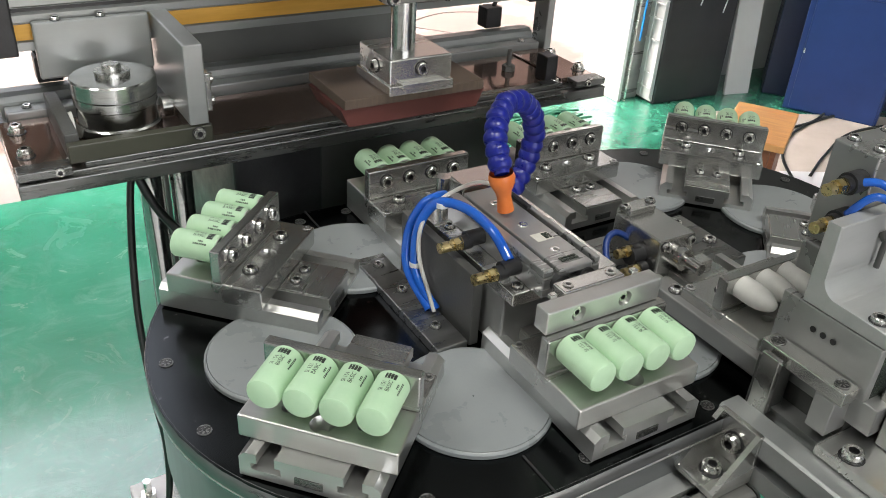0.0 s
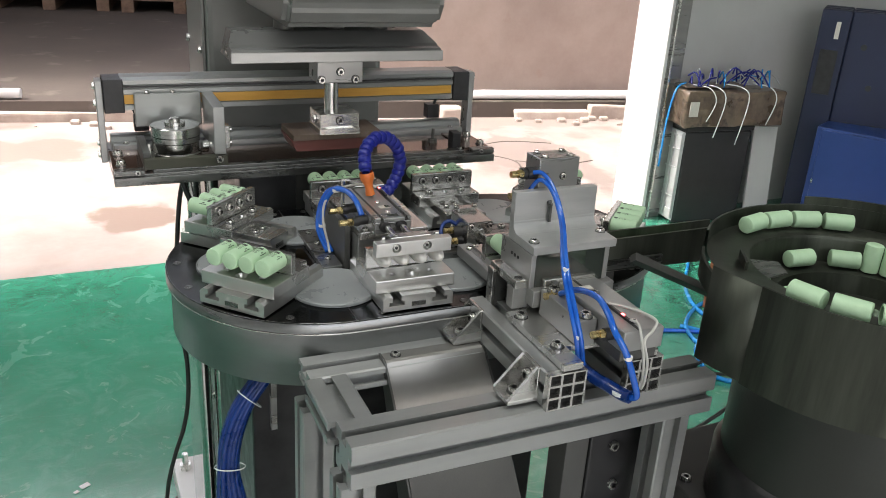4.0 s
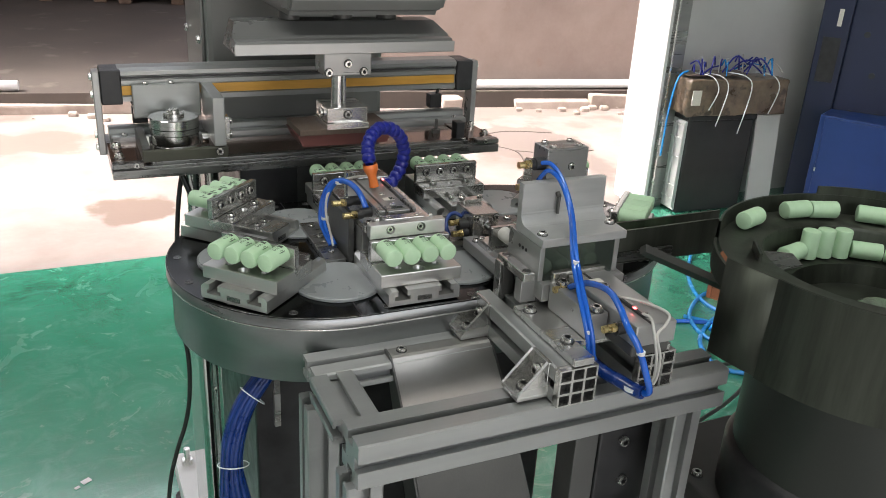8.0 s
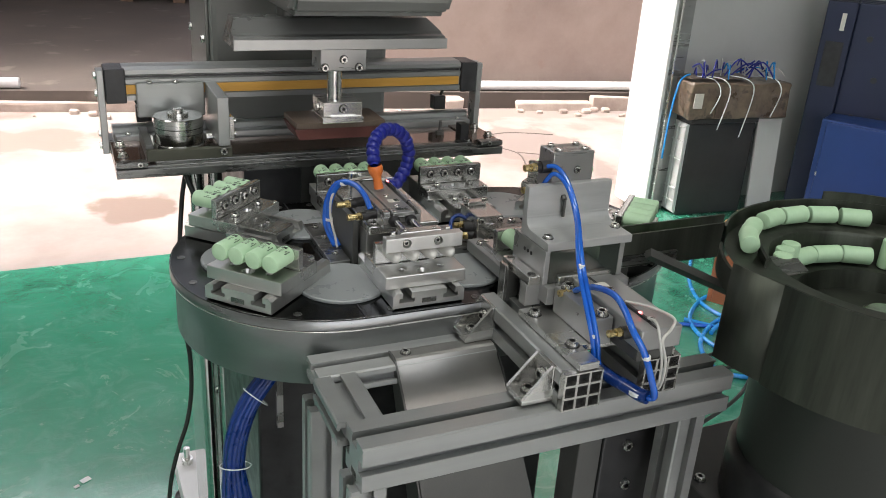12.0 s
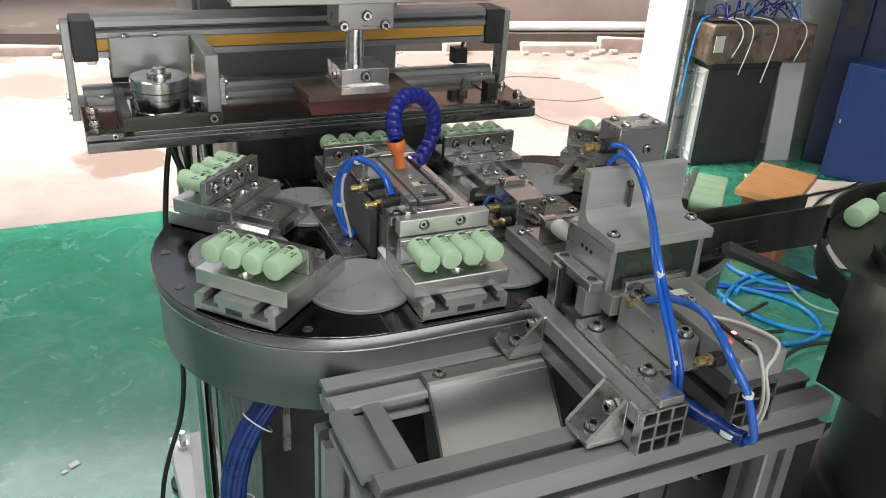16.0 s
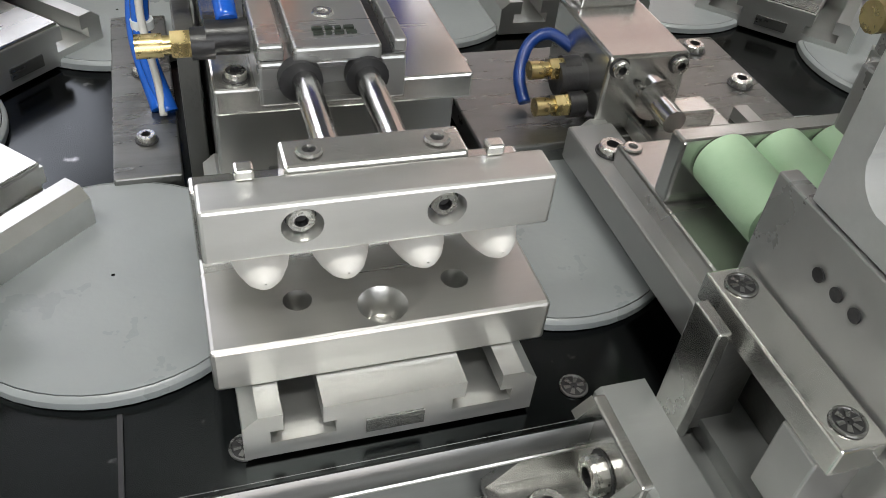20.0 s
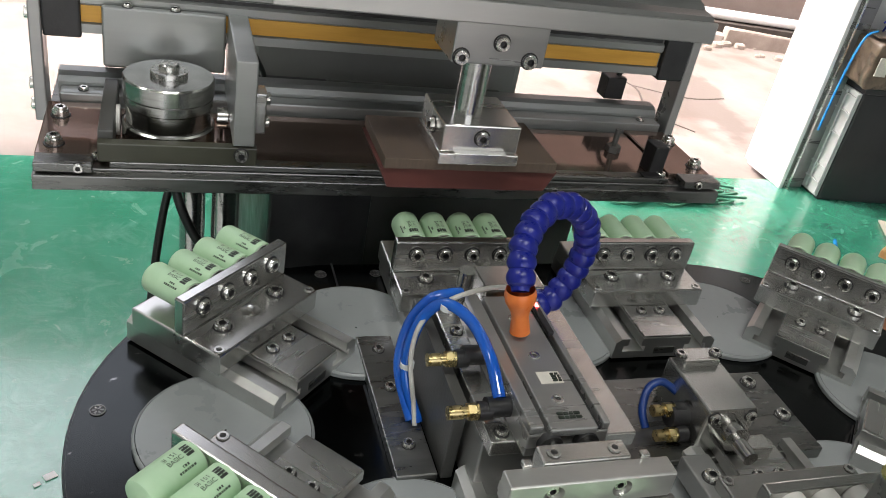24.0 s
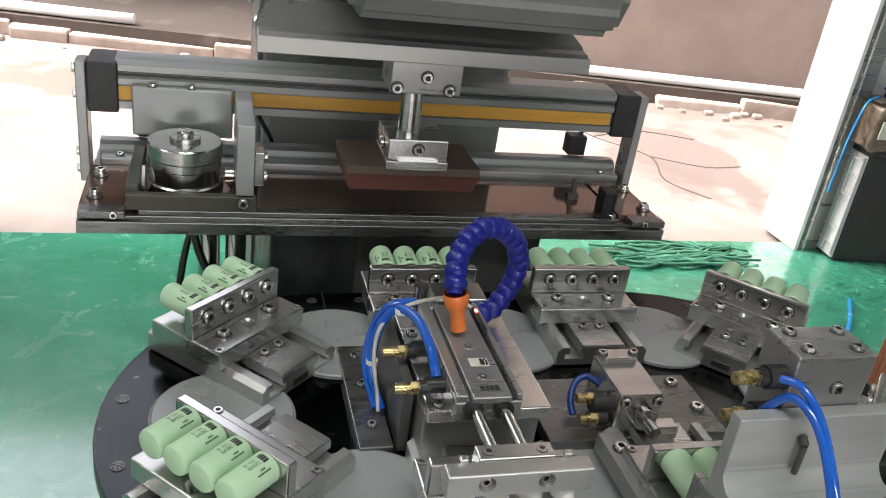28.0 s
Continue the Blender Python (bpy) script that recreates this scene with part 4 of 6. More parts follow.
def hose(name, pts, r, material, label, category="hose", ties=()):
    h = thing(name, label, category)
    body = part("tubing", tube(bmesh.new(), pts, r), material, h)
    for p in ties:
        bm = bmesh.new()
        rod(bm, (p[0], p[1], p[2] - 0.0015), (p[0], p[1], p[2] + 0.0015), r * 1.25, seg=12)
        part("cable_tie", bm, WHITE_TIE, body, "white cable tie")
    return h


hose("air_hose", [(0.2400, 0.309, z0 + 0.012), (0.239, 0.326, z0 + 0.022), (0.236, 0.350, z0 + 0.025), (0.228, 0.368, z0 + 0.021), (0.2195, 0.373, z0 + 0.004), (0.2160, 0.368, z0 - 0.022), (0.2215, 0.352, TOP + 0.007)], 0.0030, BLUE_TUBE, "blue air hose looping to the cylinder", ties=((0.2165, 0.3695, z0 - 0.018), (0.2300, 0.3650, z0 + 0.0215)))
hose("air_hose", [(0.2430, 0.384, z0 + 0.016), (0.235, 0.380, z0 + 0.018), (0.225, 0.379, z0 + 0.015), (0.2175, 0.381, z0 - 0.002), (0.2140, 0.374, z0 - 0.024), (0.2185, 0.354, TOP + 0.007)], 0.0030, BLUE_TUBE, "blue air hose looping to the cylinder")
hose("sensor_wire", [(0.2780, 0.372, z0 + 0.018), (0.268, 0.384, z0 + 0.019), (0.240, 0.376, z0 + 0.020), (0.2215, 0.371, z0 + 0.010), (0.2165, 0.366, z0 - 0.010), (0.2190, 0.356, TOP + 0.016), (0.2195, 0.350, TOP + 0.007)], 0.0013, GREY_WIRE, "thin grey sensor wire tied to the hose", "wire")

# ---- segmented coolant hose with nozzle ----
loc = thing("segmented_hose", "dark blue segmented hose bent in a loop with an orange nozzle", "hose")
loc_pts = [Vector(p) for p in ((0.283, 0.382, TOP + 0.054), (0.297, 0.385, TOP + 0.060), (0.307, 0.388, TOP + 0.074), (0.310, 0.388, TOP + 0.091), (0.304, 0.385, TOP + 0.108), (0.292, 0.381, TOP + 0.119), (0.277, 0.376, TOP + 0.122),
                               (0.264, 0.366, TOP + 0.117), (0.2570, 0.356, TOP + 0.109), (0.2555, 0.3475, TOP + 0.099))]
n_ball = 21
total = [0.0]
for a, b in zip(loc_pts, loc_pts[1:]):
    total.append(total[-1] + (b - a).length)
for i in range(n_ball):
    d = total[-1] * i / (n_ball - 1)
    k = max(j for j in range(len(total)) if total[j] <= d + 1e-9)
    k = min(k, len(loc_pts) - 2)
    f = (d - total[k]) / (total[k + 1] - total[k])
    p, w = loc_pts[k].lerp(loc_pts[k + 1], f), (loc_pts[k + 1] - loc_pts[k]).normalized()
    bm = bmesh.new()
    lathe(bm, [(0.0040, -0.0062), (0.0056, -0.0044), (0.0069, -0.0016), (0.0071, 0.0008), (0.0062, 0.0030), (0.0046, 0.0042), (0.0042, 0.0062)], seg=16)
    part("segment", bm, LOC_BLUE, loc, "", Matrix.Translation(p) @ w.to_track_quat("Z", "Y").to_matrix().to_4x4())
bm = bmesh.new()
lathe(bm, [(0.0070, 0.008), (0.0078, 0.005), (0.0072, 0.001), (0.0048, -0.004), (0.0042, -0.008), (0.0050, -0.0165), (0.0036, -0.0165), (0.0030, -0.008)], seg=20)
part("nozzle", bm, ORANGE, loc, "orange nozzle", Matrix.Translation((0.2578, 0.3460, TOP + 0.0860)) @ Vector((-0.0055, 0.002, 0.029)).to_track_quat("Z", "Y").to_matrix().to_4x4())
bm = bmesh.new()
rod(bm, (0.268, 0.388, TOP + 0.052), (0.280, 0.384, TOP + 0.053), 0.0062)
part("hose_socket", bm, ORANGE, loc, "orange hose socket")
part("holder", one_box(0.258, 0.292, 0.386, 0.408, TOP + 0.049, TOP + 0.066, 0.001), ALU, loc, "milled aluminium holder block")
bm = bmesh.new()
rod(bm, (0.250, 0.397, TOP + 0.049), (0.250, 0.397, TOP + 0.070), 0.0045)
part("grip_screw", bm, STEEL, loc)

# ---- valve block plate on the table ----
vb = thing("clamp_cylinder", "grey compact cylinder block with brass fittings on a plate", "pneumatic cylinder")
part("mount_plate", one_box(0.318, 0.442, 0.308, 0.372, TOP + 0.003, TOP + 0.011, 0.0008), BED_STEEL, vb)
part("spacer", one_box(0.322, 0.438, 0.312, 0.368, TOP, TOP + 0.003, 0.0006), MACHINE, vb)
part("body", one_box(0.360, 0.390, 0.312, 0.356, TOP + 0.011, TOP + 0.040, 0.0012), ALU, vb)
part("ridge", one_box(0.364, 0.386, 0.346, 0.358, TOP + 0.040, TOP + 0.044, 0.0008), ALU, vb)
bm = bmesh.new()
rod(bm, (0.375, 0.312, TOP + 0.028), (0.375, 0.303, TOP + 0.028), 0.0075)
rod(bm, (0.375, 0.304, TOP + 0.028), (0.375, 0.290, TOP + 0.028), 0.0040)
part("piston_rod", bm, STEEL, vb)
part("end_block", one_box(0.378, 0.398, 0.300, 0.310, TOP + 0.011, TOP + 0.024, 0.001), ALU_BRIGHT, vb)
for x in (0.364, 0.386):
    screw(vb, x, 0.312, TOP + 0.036, SCREW_S, 90)
    screw(vb, x, 0.352, TOP + 0.044, SCREW_S)
for x, y in ((0.433, 0.334), (0.428, 0.362), (0.326, 0.362), (0.400, 0.362)):
    screw(vb, x, y, TOP + 0.011, SCREW_M)
for y in (0.322, 0.331):
    fitting(vb, 0.358, y - 0.002, TOP + 0.018 + (y - 0.322), 180, 0.018)
bm = bmesh.new()
rod(bm, (0.3600, 0.328, TOP + 0.024), (0.350, 0.328, TOP + 0.024), 0.0062)
part("elbow", bm, BLACK, vb, "black push-in elbow")
hose("air_hose", [(0.362, 0.341, TOP + 0.027), (0.354, 0.346, TOP + 0.031), (0.346, 0.345, TOP + 0.028), (0.341, 0.338, TOP + 0.020), (0.341, 0.330, TOP + 0.0135)], 0.0022, DARK_TUBE, "short dark blue air hose at the clamp cylinder")
slide = thing("stop_slide", "grey aluminium stop slide beside the front fixtures", "bracket")
part("rail_plate", one_box(0.344, 0.360, 0.214, 0.302, TOP + 0.010, TOP + 0.022, 0.001), ALU_GREY, slide)
screw(slide, 0.352, 0.286, TOP + 0.022, SCREW_M)

# ---- stand below the table ----
stand = thing("machine_stand", "dark machine stand below the table with clear acrylic covers", "stand")
part("cabinet", one_box(0.122, 0.46, 0.292, 0.50, 0.081, TOP - 0.067, 0.003), BLACK, stand, "black cabinet body")
part("acrylic_cover", one_box(0.100, 0.152, 0.646, 0.649, 0.080, 0.60), GLASSY, stand, "clear acrylic cover")
part("cover_edge", one_box(0.1505, 0.1530, 0.6440, 0.6458, 0.080, 0.60), ALU_BRIGHT, stand, "bright cover edge")
screw(stand, 0.136, 0.646, 0.388, SCREW_L, 90)
# Aluminium feet take white paint for the bright yard they reflect.
for x in (0.093, 0.43):
    foot = part("foot_rail", one_box(x, x + 0.056, 0.25, 0.94, 0.034, 0.080, 0.003), WHITE_PAINT, stand, "foot rail, white for the daylight reflected on it")
    part("foot_plate", one_box(x + 0.0425, x + 0.085, 0.25, 0.94, 0.034, 0.073, 0.003), WHITE_PAINT, stand, "foot plate, white for the daylight reflected on it")
    for y in (0.30, 0.905):
        bm = bmesh.new()
        lathe(bm, [(0.0005, 0.0), (0.026, 0.0), (0.026, 0.008), (0.012, 0.014), (0.007, 0.016), (0.007, 0.0338)], pose(x + 0.02, y, 0), 20)
        part("levelling_foot", bm, BLACK, foot)
        bm = bmesh.new()
        rod(bm, (x + 0.02, y, 0.080), (x + 0.02, y, 0.090), 0.011, seg=6)
        rod(bm, (x + 0.02, y, 0.090), (x + 0.02, y, 0.112), 0.0055, seg=12)
        part("bolt", bm, SCREW, foot)
part("slanted_brace", one_box(0.140, 0.146, 0.286, 0.2915, 0.56, TOP - 0.068), ALU, stand)
bundle = thing("hose_bundle", "dark blue air hose bundle tied with wire under the table", "hose")
rnd = random.Random(8)
for k in range(24):
    ang, rad = k * 2.4, 0.0088 * math.sqrt((k + 0.5) / 24)
    dx, dy = rad * math.cos(ang), rad * 0.8 * math.sin(ang)
    w = rnd.uniform(0.95, 1.25)
    part("tubing", tube(bmesh.new(), [(0.142 + dx, 0.262 + dy, 0.655), (0.124 + dx, 0.260 + dy, 0.636), (0.106 + dx * w, 0.257 + dy, 0.612), (0.094 + dx * w, 0.255 + dy, 0.580), (0.090 + dx * w, 0.255 + dy, 0.545), (0.092 + dx * w * 1.5, 0.254 + dy * 1.3, 0.505), (0.100 + dx * 1.5, 0.254 + dy * 1.3, 0.45), (0.125 + dx * 1.3, 0.258 + dy, 0.40), (0.190 + dx, 0.264 + dy, 0.37)], 0.0030, 8), DARK_TUBE, bundle)
for cx, cz, tilt in ((0.113, 0.621, 45), (0.092, 0.548, 8)):
    pts = [(cx + 0.0150 * math.cos(a) * math.cos(radians(tilt)), 0.256 + 0.0125 * math.sin(a), cz - 0.0150 * math.cos(a) * math.sin(radians(tilt)) - 0.004 * math.sin(a)) for a in (math.tau * i / 12 for i in range(13))]
    part("tie_wire", tube(bmesh.new(), pts, 0.0006, 6, 4), WHITE_TIE, bundle, "white tie wire")

# ---- printing plate, rails and ink cup ----
PL = 0.763
bed = thing("printing_bed", "long steel printing bed with a copper-brown plate", "machine bed")
part("bed_plate", one_box(0.023, 0.508, 0.551, 0.700, PL - 0.016, PL - 0.0045, 0.0008), BED_STEEL, bed)
part("front_bar", one_box(0.066, 0.466, 0.552, 0.562, PL - 0.0043, PL - 0.0002, 0.0008), BED_STEEL, bed)
part("lip", one_box(0.023, 0.508, 0.543, 0.5508, PL - 0.016, PL - 0.0060, 0.0008), BED_STEEL, bed)
part("cliche", one_box(0.064, 0.468, 0.563, 0.636, PL - 0.0043, PL - 0.0012, 0.0004), CLICHE, bed, "mirror-smooth copper-brown plate")
bm = bmesh.new()
lathe(bm, [(0.0330, 0), (0.0328, 0.0002), (0.0002, 0.0002)], seg=48)
part("ink_film", bm, INK_FILM, bed, "round film left by the ink cup", pose(0.1015, 0.5985, PL - 0.0012))
for x in (0.023, 0.470):
    end = part("end_plate", one_box(x, x + 0.038, 0.560, 0.640, PL - 0.0043, PL + 0.0004, 0.0008), CLICHE, bed, "glossy steel end plate")
    for y in (0.574, 0.617):
        screw(end, x + 0.010 if x < 0.2 else x + 0.030, y, PL + 0.0004, SCREW_L)
        screw(end, x + 0.010 if x < 0.2 else x + 0.030, y, PL + 0.0040, SCREW_M)
    strip = part("clamp_strip", one_box(x + 0.001 if x < 0.2 else x + 0.006, x + 0.034 if x < 0.2 else x + 0.038, 0.5445, 0.559, PL - 0.0043, PL + 0.0015, 0.0006), BED_STEEL, bed)
    screw(strip, x + 0.026 if x < 0.2 else x + 0.018, 0.545, PL - 0.0010, SCREW_S, 90)
for x in (0.060, 0.462):
    screw(bed, x, 0.560, PL - 0.0012, SCREW_M)
for x in (0.078, 0.444):
    part("notch", one_box(x, x + 0.016, 0.5525, 0.561, PL + 0.0000, PL + 0.0012, 0.0003), BLACK, bed, "dark notch in the front bar")
part("corner_post", one_box(0.452, 0.464, 0.560, 0.576, PL - 0.001, PL + 0.022, 0.001), BLACK, bed, "black stop post")
bm = bmesh.new()
rod(bm, (0.440, 0.600, PL - 0.001), (0.440, 0.600, PL + 0.004), 0.006, seg=6)
rod(bm, (0.440, 0.600, PL + 0.004), (0.440, 0.600, PL + 0.018), 0.0022, seg=10)
part("stop_pin", bm, MACHINE, bed)
for x in (0.0145, 0.5085):
    post = part("upright", one_box(x, x + 0.008, 0.638, 0.660, PL - 0.014, PL + 0.087, 0.001), ALU_GREY, bed)
    for z in (-0.005, 0.010, 0.059, 0.080):
        screw(post, x if x < 0.2 else x + 0.008, 0.647, PL + z, SCREW_M, 0, -90 if x < 0.2 else 90)
guide = part("guide_rail", one_box(0.030, 0.505, 0.642, 0.656, PL - 0.0043, PL + 0.0060, 0.0012), PROFILE, bed)
bm = bmesh.new()
prism(bm, [(0.657, PL - 0.0043), (0.657, PL + 0.008), (0.659, PL + 0.012), (0.663, PL + 0.0142), (0.673, PL + 0.0142), (0.677, PL + 0.012), (0.679, PL + 0.008), (0.679, PL - 0.0043)], 0.028, 0.507, "x")
part("guide_rail", bm, PROFILE, bed)
for x in (0.045, 0.488):
    screw(guide, x, 0.649, PL + 0.0060, SCREW_S)
for x, lean in ((0.067, -0.014), (0.470, 0.012)):
    switch = part("proximity_switch", one_box(x - 0.009, x + 0.009, 0.672, 0.688, PL + 0.0145, PL + 0.034, 0.001), BLACK, bed, "black proximity switch")
    part("switch_cable", tube(bmesh.new(), [(x + lean * 0.3, 0.680, PL + 0.033), (x + lean * 0.8, 0.679, PL + 0.046), (x + lean * 1.6, 0.672, PL + 0.052)], 0.0022), BLACK_CABLE, switch)
for x in (0.140, 0.158):
    part("switch_cable", tube(bmesh.new(), [(x, 0.679, PL + 0.056), (x, 0.683, PL + 0.045), (x + 0.004, 0.690, PL + 0.030), (x + 0.016, 0.702, PL + 0.004), (x + 0.018, 0.705, PL - 0.02)], 0.0022), BLACK_CABLE, bed)

rail = thing("rodless_cylinder", "ribbed aluminium rodless cylinder with a yellow strip", "linear actuator")
RZ = PL + 0.050
bm = bmesh.new()
prism(bm, [(0.640, RZ), (0.640, RZ + 0.006), (0.642, RZ + 0.007), (0.642, RZ + 0.019), (0.640, RZ + 0.020), (0.640, RZ + 0.025), (0.6425, RZ + 0.0265), (0.6425, RZ + 0.0295), (0.640, RZ + 0.031), (0.640, RZ + 0.036), (0.648, RZ + 0.039), (0.672, RZ + 0.039), (0.676, RZ + 0.034), (0.676, RZ)], 0.044, 0.484, "x")
part("profile", bm, PROFILE, rail)
# Black strip laid in the groove to give its shade.
part("seal_strip", one_box(0.046, 0.482, 0.6418, 0.6428, RZ + 0.0268, RZ + 0.0292), BLACK, rail, "black strip for the shade in the groove")
part("yellow_strip", one_box(0.046, 0.482, 0.6405, 0.6420, RZ + 0.0075, RZ + 0.0185), YELLOW, rail, "yellow-brown strip")
for x in (0.0230, 0.4845):
    part("end_cap", one_box(x, x + 0.0235, 0.637, 0.678, RZ - 0.003, RZ + 0.038, 0.0015), BLACK, rail)

cup = thing("ink_cup", "polished steel ink cup in a smoky carriage", "ink cup")
for prof, name, mat in (([(0.0262, 0), (0.0275, 0.0012), (0.0275, 0.0085), (0.0262, 0.0095), (0.0240, 0.0095)], "cup_ring", STEEL), ([(0.0252, 0.0096), (0.0252, 0.0205), (0.0262, 0.0215), (0.0262, 0.0270), (0.0250, 0.0275)], "cup_body", STEEL),
                        ([(0.0250, 0.0276), (0.0268, 0.0282), (0.0268, 0.0375), (0.0258, 0.0385), (0.0190, 0.0388), (0.0002, 0.0388)], "cup_lid", STEEL), ([(0.0110, 0.0389), (0.0110, 0.0420), (0.0060, 0.0424), (0.0060, 0.0455), (0.0050, 0.0462), (0.0002, 0.0462)], "cap_nut", SCREW)):
    bm = bmesh.new()
    lathe(bm, [(1.08 * r, 1.08 * z) for r, z in prof], seg=40)
    part(name, bm, mat, cup, "", pose(-0.004, 0.0100, PL + 0.0036))
part("front_bar", one_box(-0.046, 0.050, -0.036, -0.0285, PL + 0.004, PL + 0.017, 0.001), OLIVE, cup, "olive front bar")
part("side_plate", one_box(0.0345, 0.048, -0.036, 0.058, PL + 0.018, PL + 0.075, 0.001), PROFILE, cup, "dark grey side plate")
part("left_arm", one_box(-0.046, -0.037, -0.028, 0.056, PL + 0.004, PL + 0.022, 0.001), MACHINE, cup)
part("back_plate", one_box(-0.046, 0.033, 0.044, 0.0496, PL + 0.035, PL + 0.076, 0.0015), PROFILE, cup, "grey bent back plate")
part("stop_block", one_box(0.0485, 0.056, -0.020, -0.004, PL + 0.020, PL + 0.048, 0.0008), ALU, cup)
for z in (0.026, 0.042):
    screw(cup, 0.056, -0.012, PL + z, SCREW_M, 0, 90)
for x in (-0.030, 0.000):
    screw(cup, x, 0.0468, PL + 0.076, SCREW_S)
screw(cup, 0.040, -0.036, PL + 0.012, SCREW_M, 90)
bm = bmesh.new()
rod(bm, (0.027, 0.012, PL + 0.016), (0.034, 0.012, PL + 0.016), 0.0075)
part("side_knob", bm, STEEL, cup)
bm = bmesh.new()
rod(bm, (-0.0368, 0.010, PL + 0.012), (-0.0345, 0.010, PL + 0.012), 0.010)
part("spring_button", bm, WHITE_NYLON, cup, "white spring button")
CUP_HOME = pose(0.103, 0.588, -0.0045)
cup.matrix_basis = CUP_HOME

# ---- printing head ----
head = thing("pad_print_carriage", "grey pad-printing carriage with a red silicone pad", "print carriage")
bm = bmesh.new()
prism(bm, [(-0.010, 0.086), (-0.010, 0.0965), (-0.007, 0.0995), (0.002, 0.1005), (0.006, 0.1030), (0.032, 0.114), (0.062, 0.114), (0.062, 0.086)], -0.123, 0.121, "x")
for v in bm.verts:
    if v.co.z > 0.11:
        v.co.x *= 0.94
part("cover", bm, HOOD, head, "grey folded sheet cover")
# Lip of the same folded sheet; its lit look comes from brighter metal.
part("cover_lip", one_box(-0.1245, 0.1225, -0.0125, -0.0103, 0.0855, 0.0975, 0.0008), ALU_GREY, head, "front lip, brightened for the light it catches")
part("clamp", one_box(-0.027, 0.027, -0.002, 0.034, 0.060, 0.0855, 0.001), ALU_GREY, head)
for x, z in ((0.0, 0.073), (-0.022, 0.064), (0.018, 0.064)):
    screw(head, x, -0.002, z, SCREW_M, 90)
bm = bmesh.new()
rod(bm, (-0.006, 0.014, 0.024), (-0.006, 0.014, 0.062), 0.0085)
part("post", bm, STEEL, head)
part("pad_holder", one_box(-0.0235, 0.0235, -0.002, 0.044, 0.0070, 0.0240, 0.001), ALU_BRIGHT, head)
part("pad_slide", one_box(-0.0245, 0.0245, -0.004, 0.046, 0.0000, 0.0068, 0.0006), ALU_BRIGHT, head)
part("slide_key", one_box(-0.016, 0.016, -0.007, -0.002, 0.0045, 0.0085, 0.0004), ALU_BRIGHT, head)
screw(head, 0.0, -0.002, 0.0165, SCREW_M, 90)
screw(head, -0.0235, 0.018, 0.0150, SCREW_M, 0, -90)
part("pad_board", one_box(-0.054, 0.054, 0.002, 0.062, -0.0070, -0.0002, 0.0006), PAD_WOOD, head, "plywood pad board, darkened for shade under the head")
bm = bmesh.new()
prism(bm, [(-0.056, -0.0072), (0.056, -0.0072), (0.050, -0.0200), (-0.050, -0.0200)], 0.004, 0.058, "y")
part("pad", bm, RED_PAD, head, "dark red silicone pad")
for x, r, mat in ((-0.052, 0.010, BRASS), (0.010, 0.009, STEEL), (0.062, 0.010, BRASS)):
    bm = bmesh.new()
    rod(bm, (x, 0.050, 0.1142), (x, 0.050, 0.132), r * 1.2)
    part("bushing", bm, MACHINE, head, "dark bushing")
    bm = bmesh.new()
    rod(bm, (x, 0.050, 0.132), (x, 0.050, 0.230), r * 0.7)
    part("lift_rod", bm, STEEL, head)
HEAD_X = 0.272
head.matrix_basis = pose(HEAD_X, 0.470, 0.812)

printer = thing("pad_printer", "dark grey pad printer column with an overhanging head housing", "printing machine")
part("column", one_box(0.167, 0.420, 0.76, 0.93, 0.03, 1.45, 0.008), PRINTER_PAINT, printer)
part("column_panel", one_box(0.162, 0.1665, 0.775, 0.915, 0.10, 1.10, 0.001), PRINTER_PAINT, printer, "side cover panel")
for y, z in ((0.79, 0.86), (0.90, 0.86), (0.79, 0.97), (0.79, 0.78)):
    screw(printer, 0.162, y, z, SCREW_L, 0, -90)
bm = bmesh.new()
prism(bm, [(0.452, 0.960), (0.466, 0.936), (0.700, 0.936), (0.758, 0.960), (0.758, 1.30), (0.452, 1.30)], 0.200, 0.384, "x")
bmesh.ops.bevel(bm, geom=bm.edges[:], offset=0.008, segments=3, affect="EDGES")
part("head_housing", bm, PRINTER_PAINT, printer)
part("bed_support", one_box(0.165, 0.235, 0.55, 0.76, 0.55, PL - 0.017, 0.002), BLACK, printer, "black support block")
part("bed_support", one_box(0.236, 0.400, 0.56, 0.76, 0.55, PL - 0.017, 0.002), MACHINE, printer)
for x in (0.118, 0.140):
    bm = bmesh.new()
    rod(bm, (x, 0.61, 0.05), (x, 0.61, PL - 0.016), 0.009)
    part("support_rod", bm, STEEL, printer)
part("printer_base", one_box(0.180, 0.428, 0.55, 1.10, 0.0, 0.09, 0.004), MACHINE, printer)

# ---- front frame of aluminium extrusions ----
FR = 0.685
frame_t = thing("profile_frame", "frame of grey slotted aluminium extrusions in front of the table", "frame")


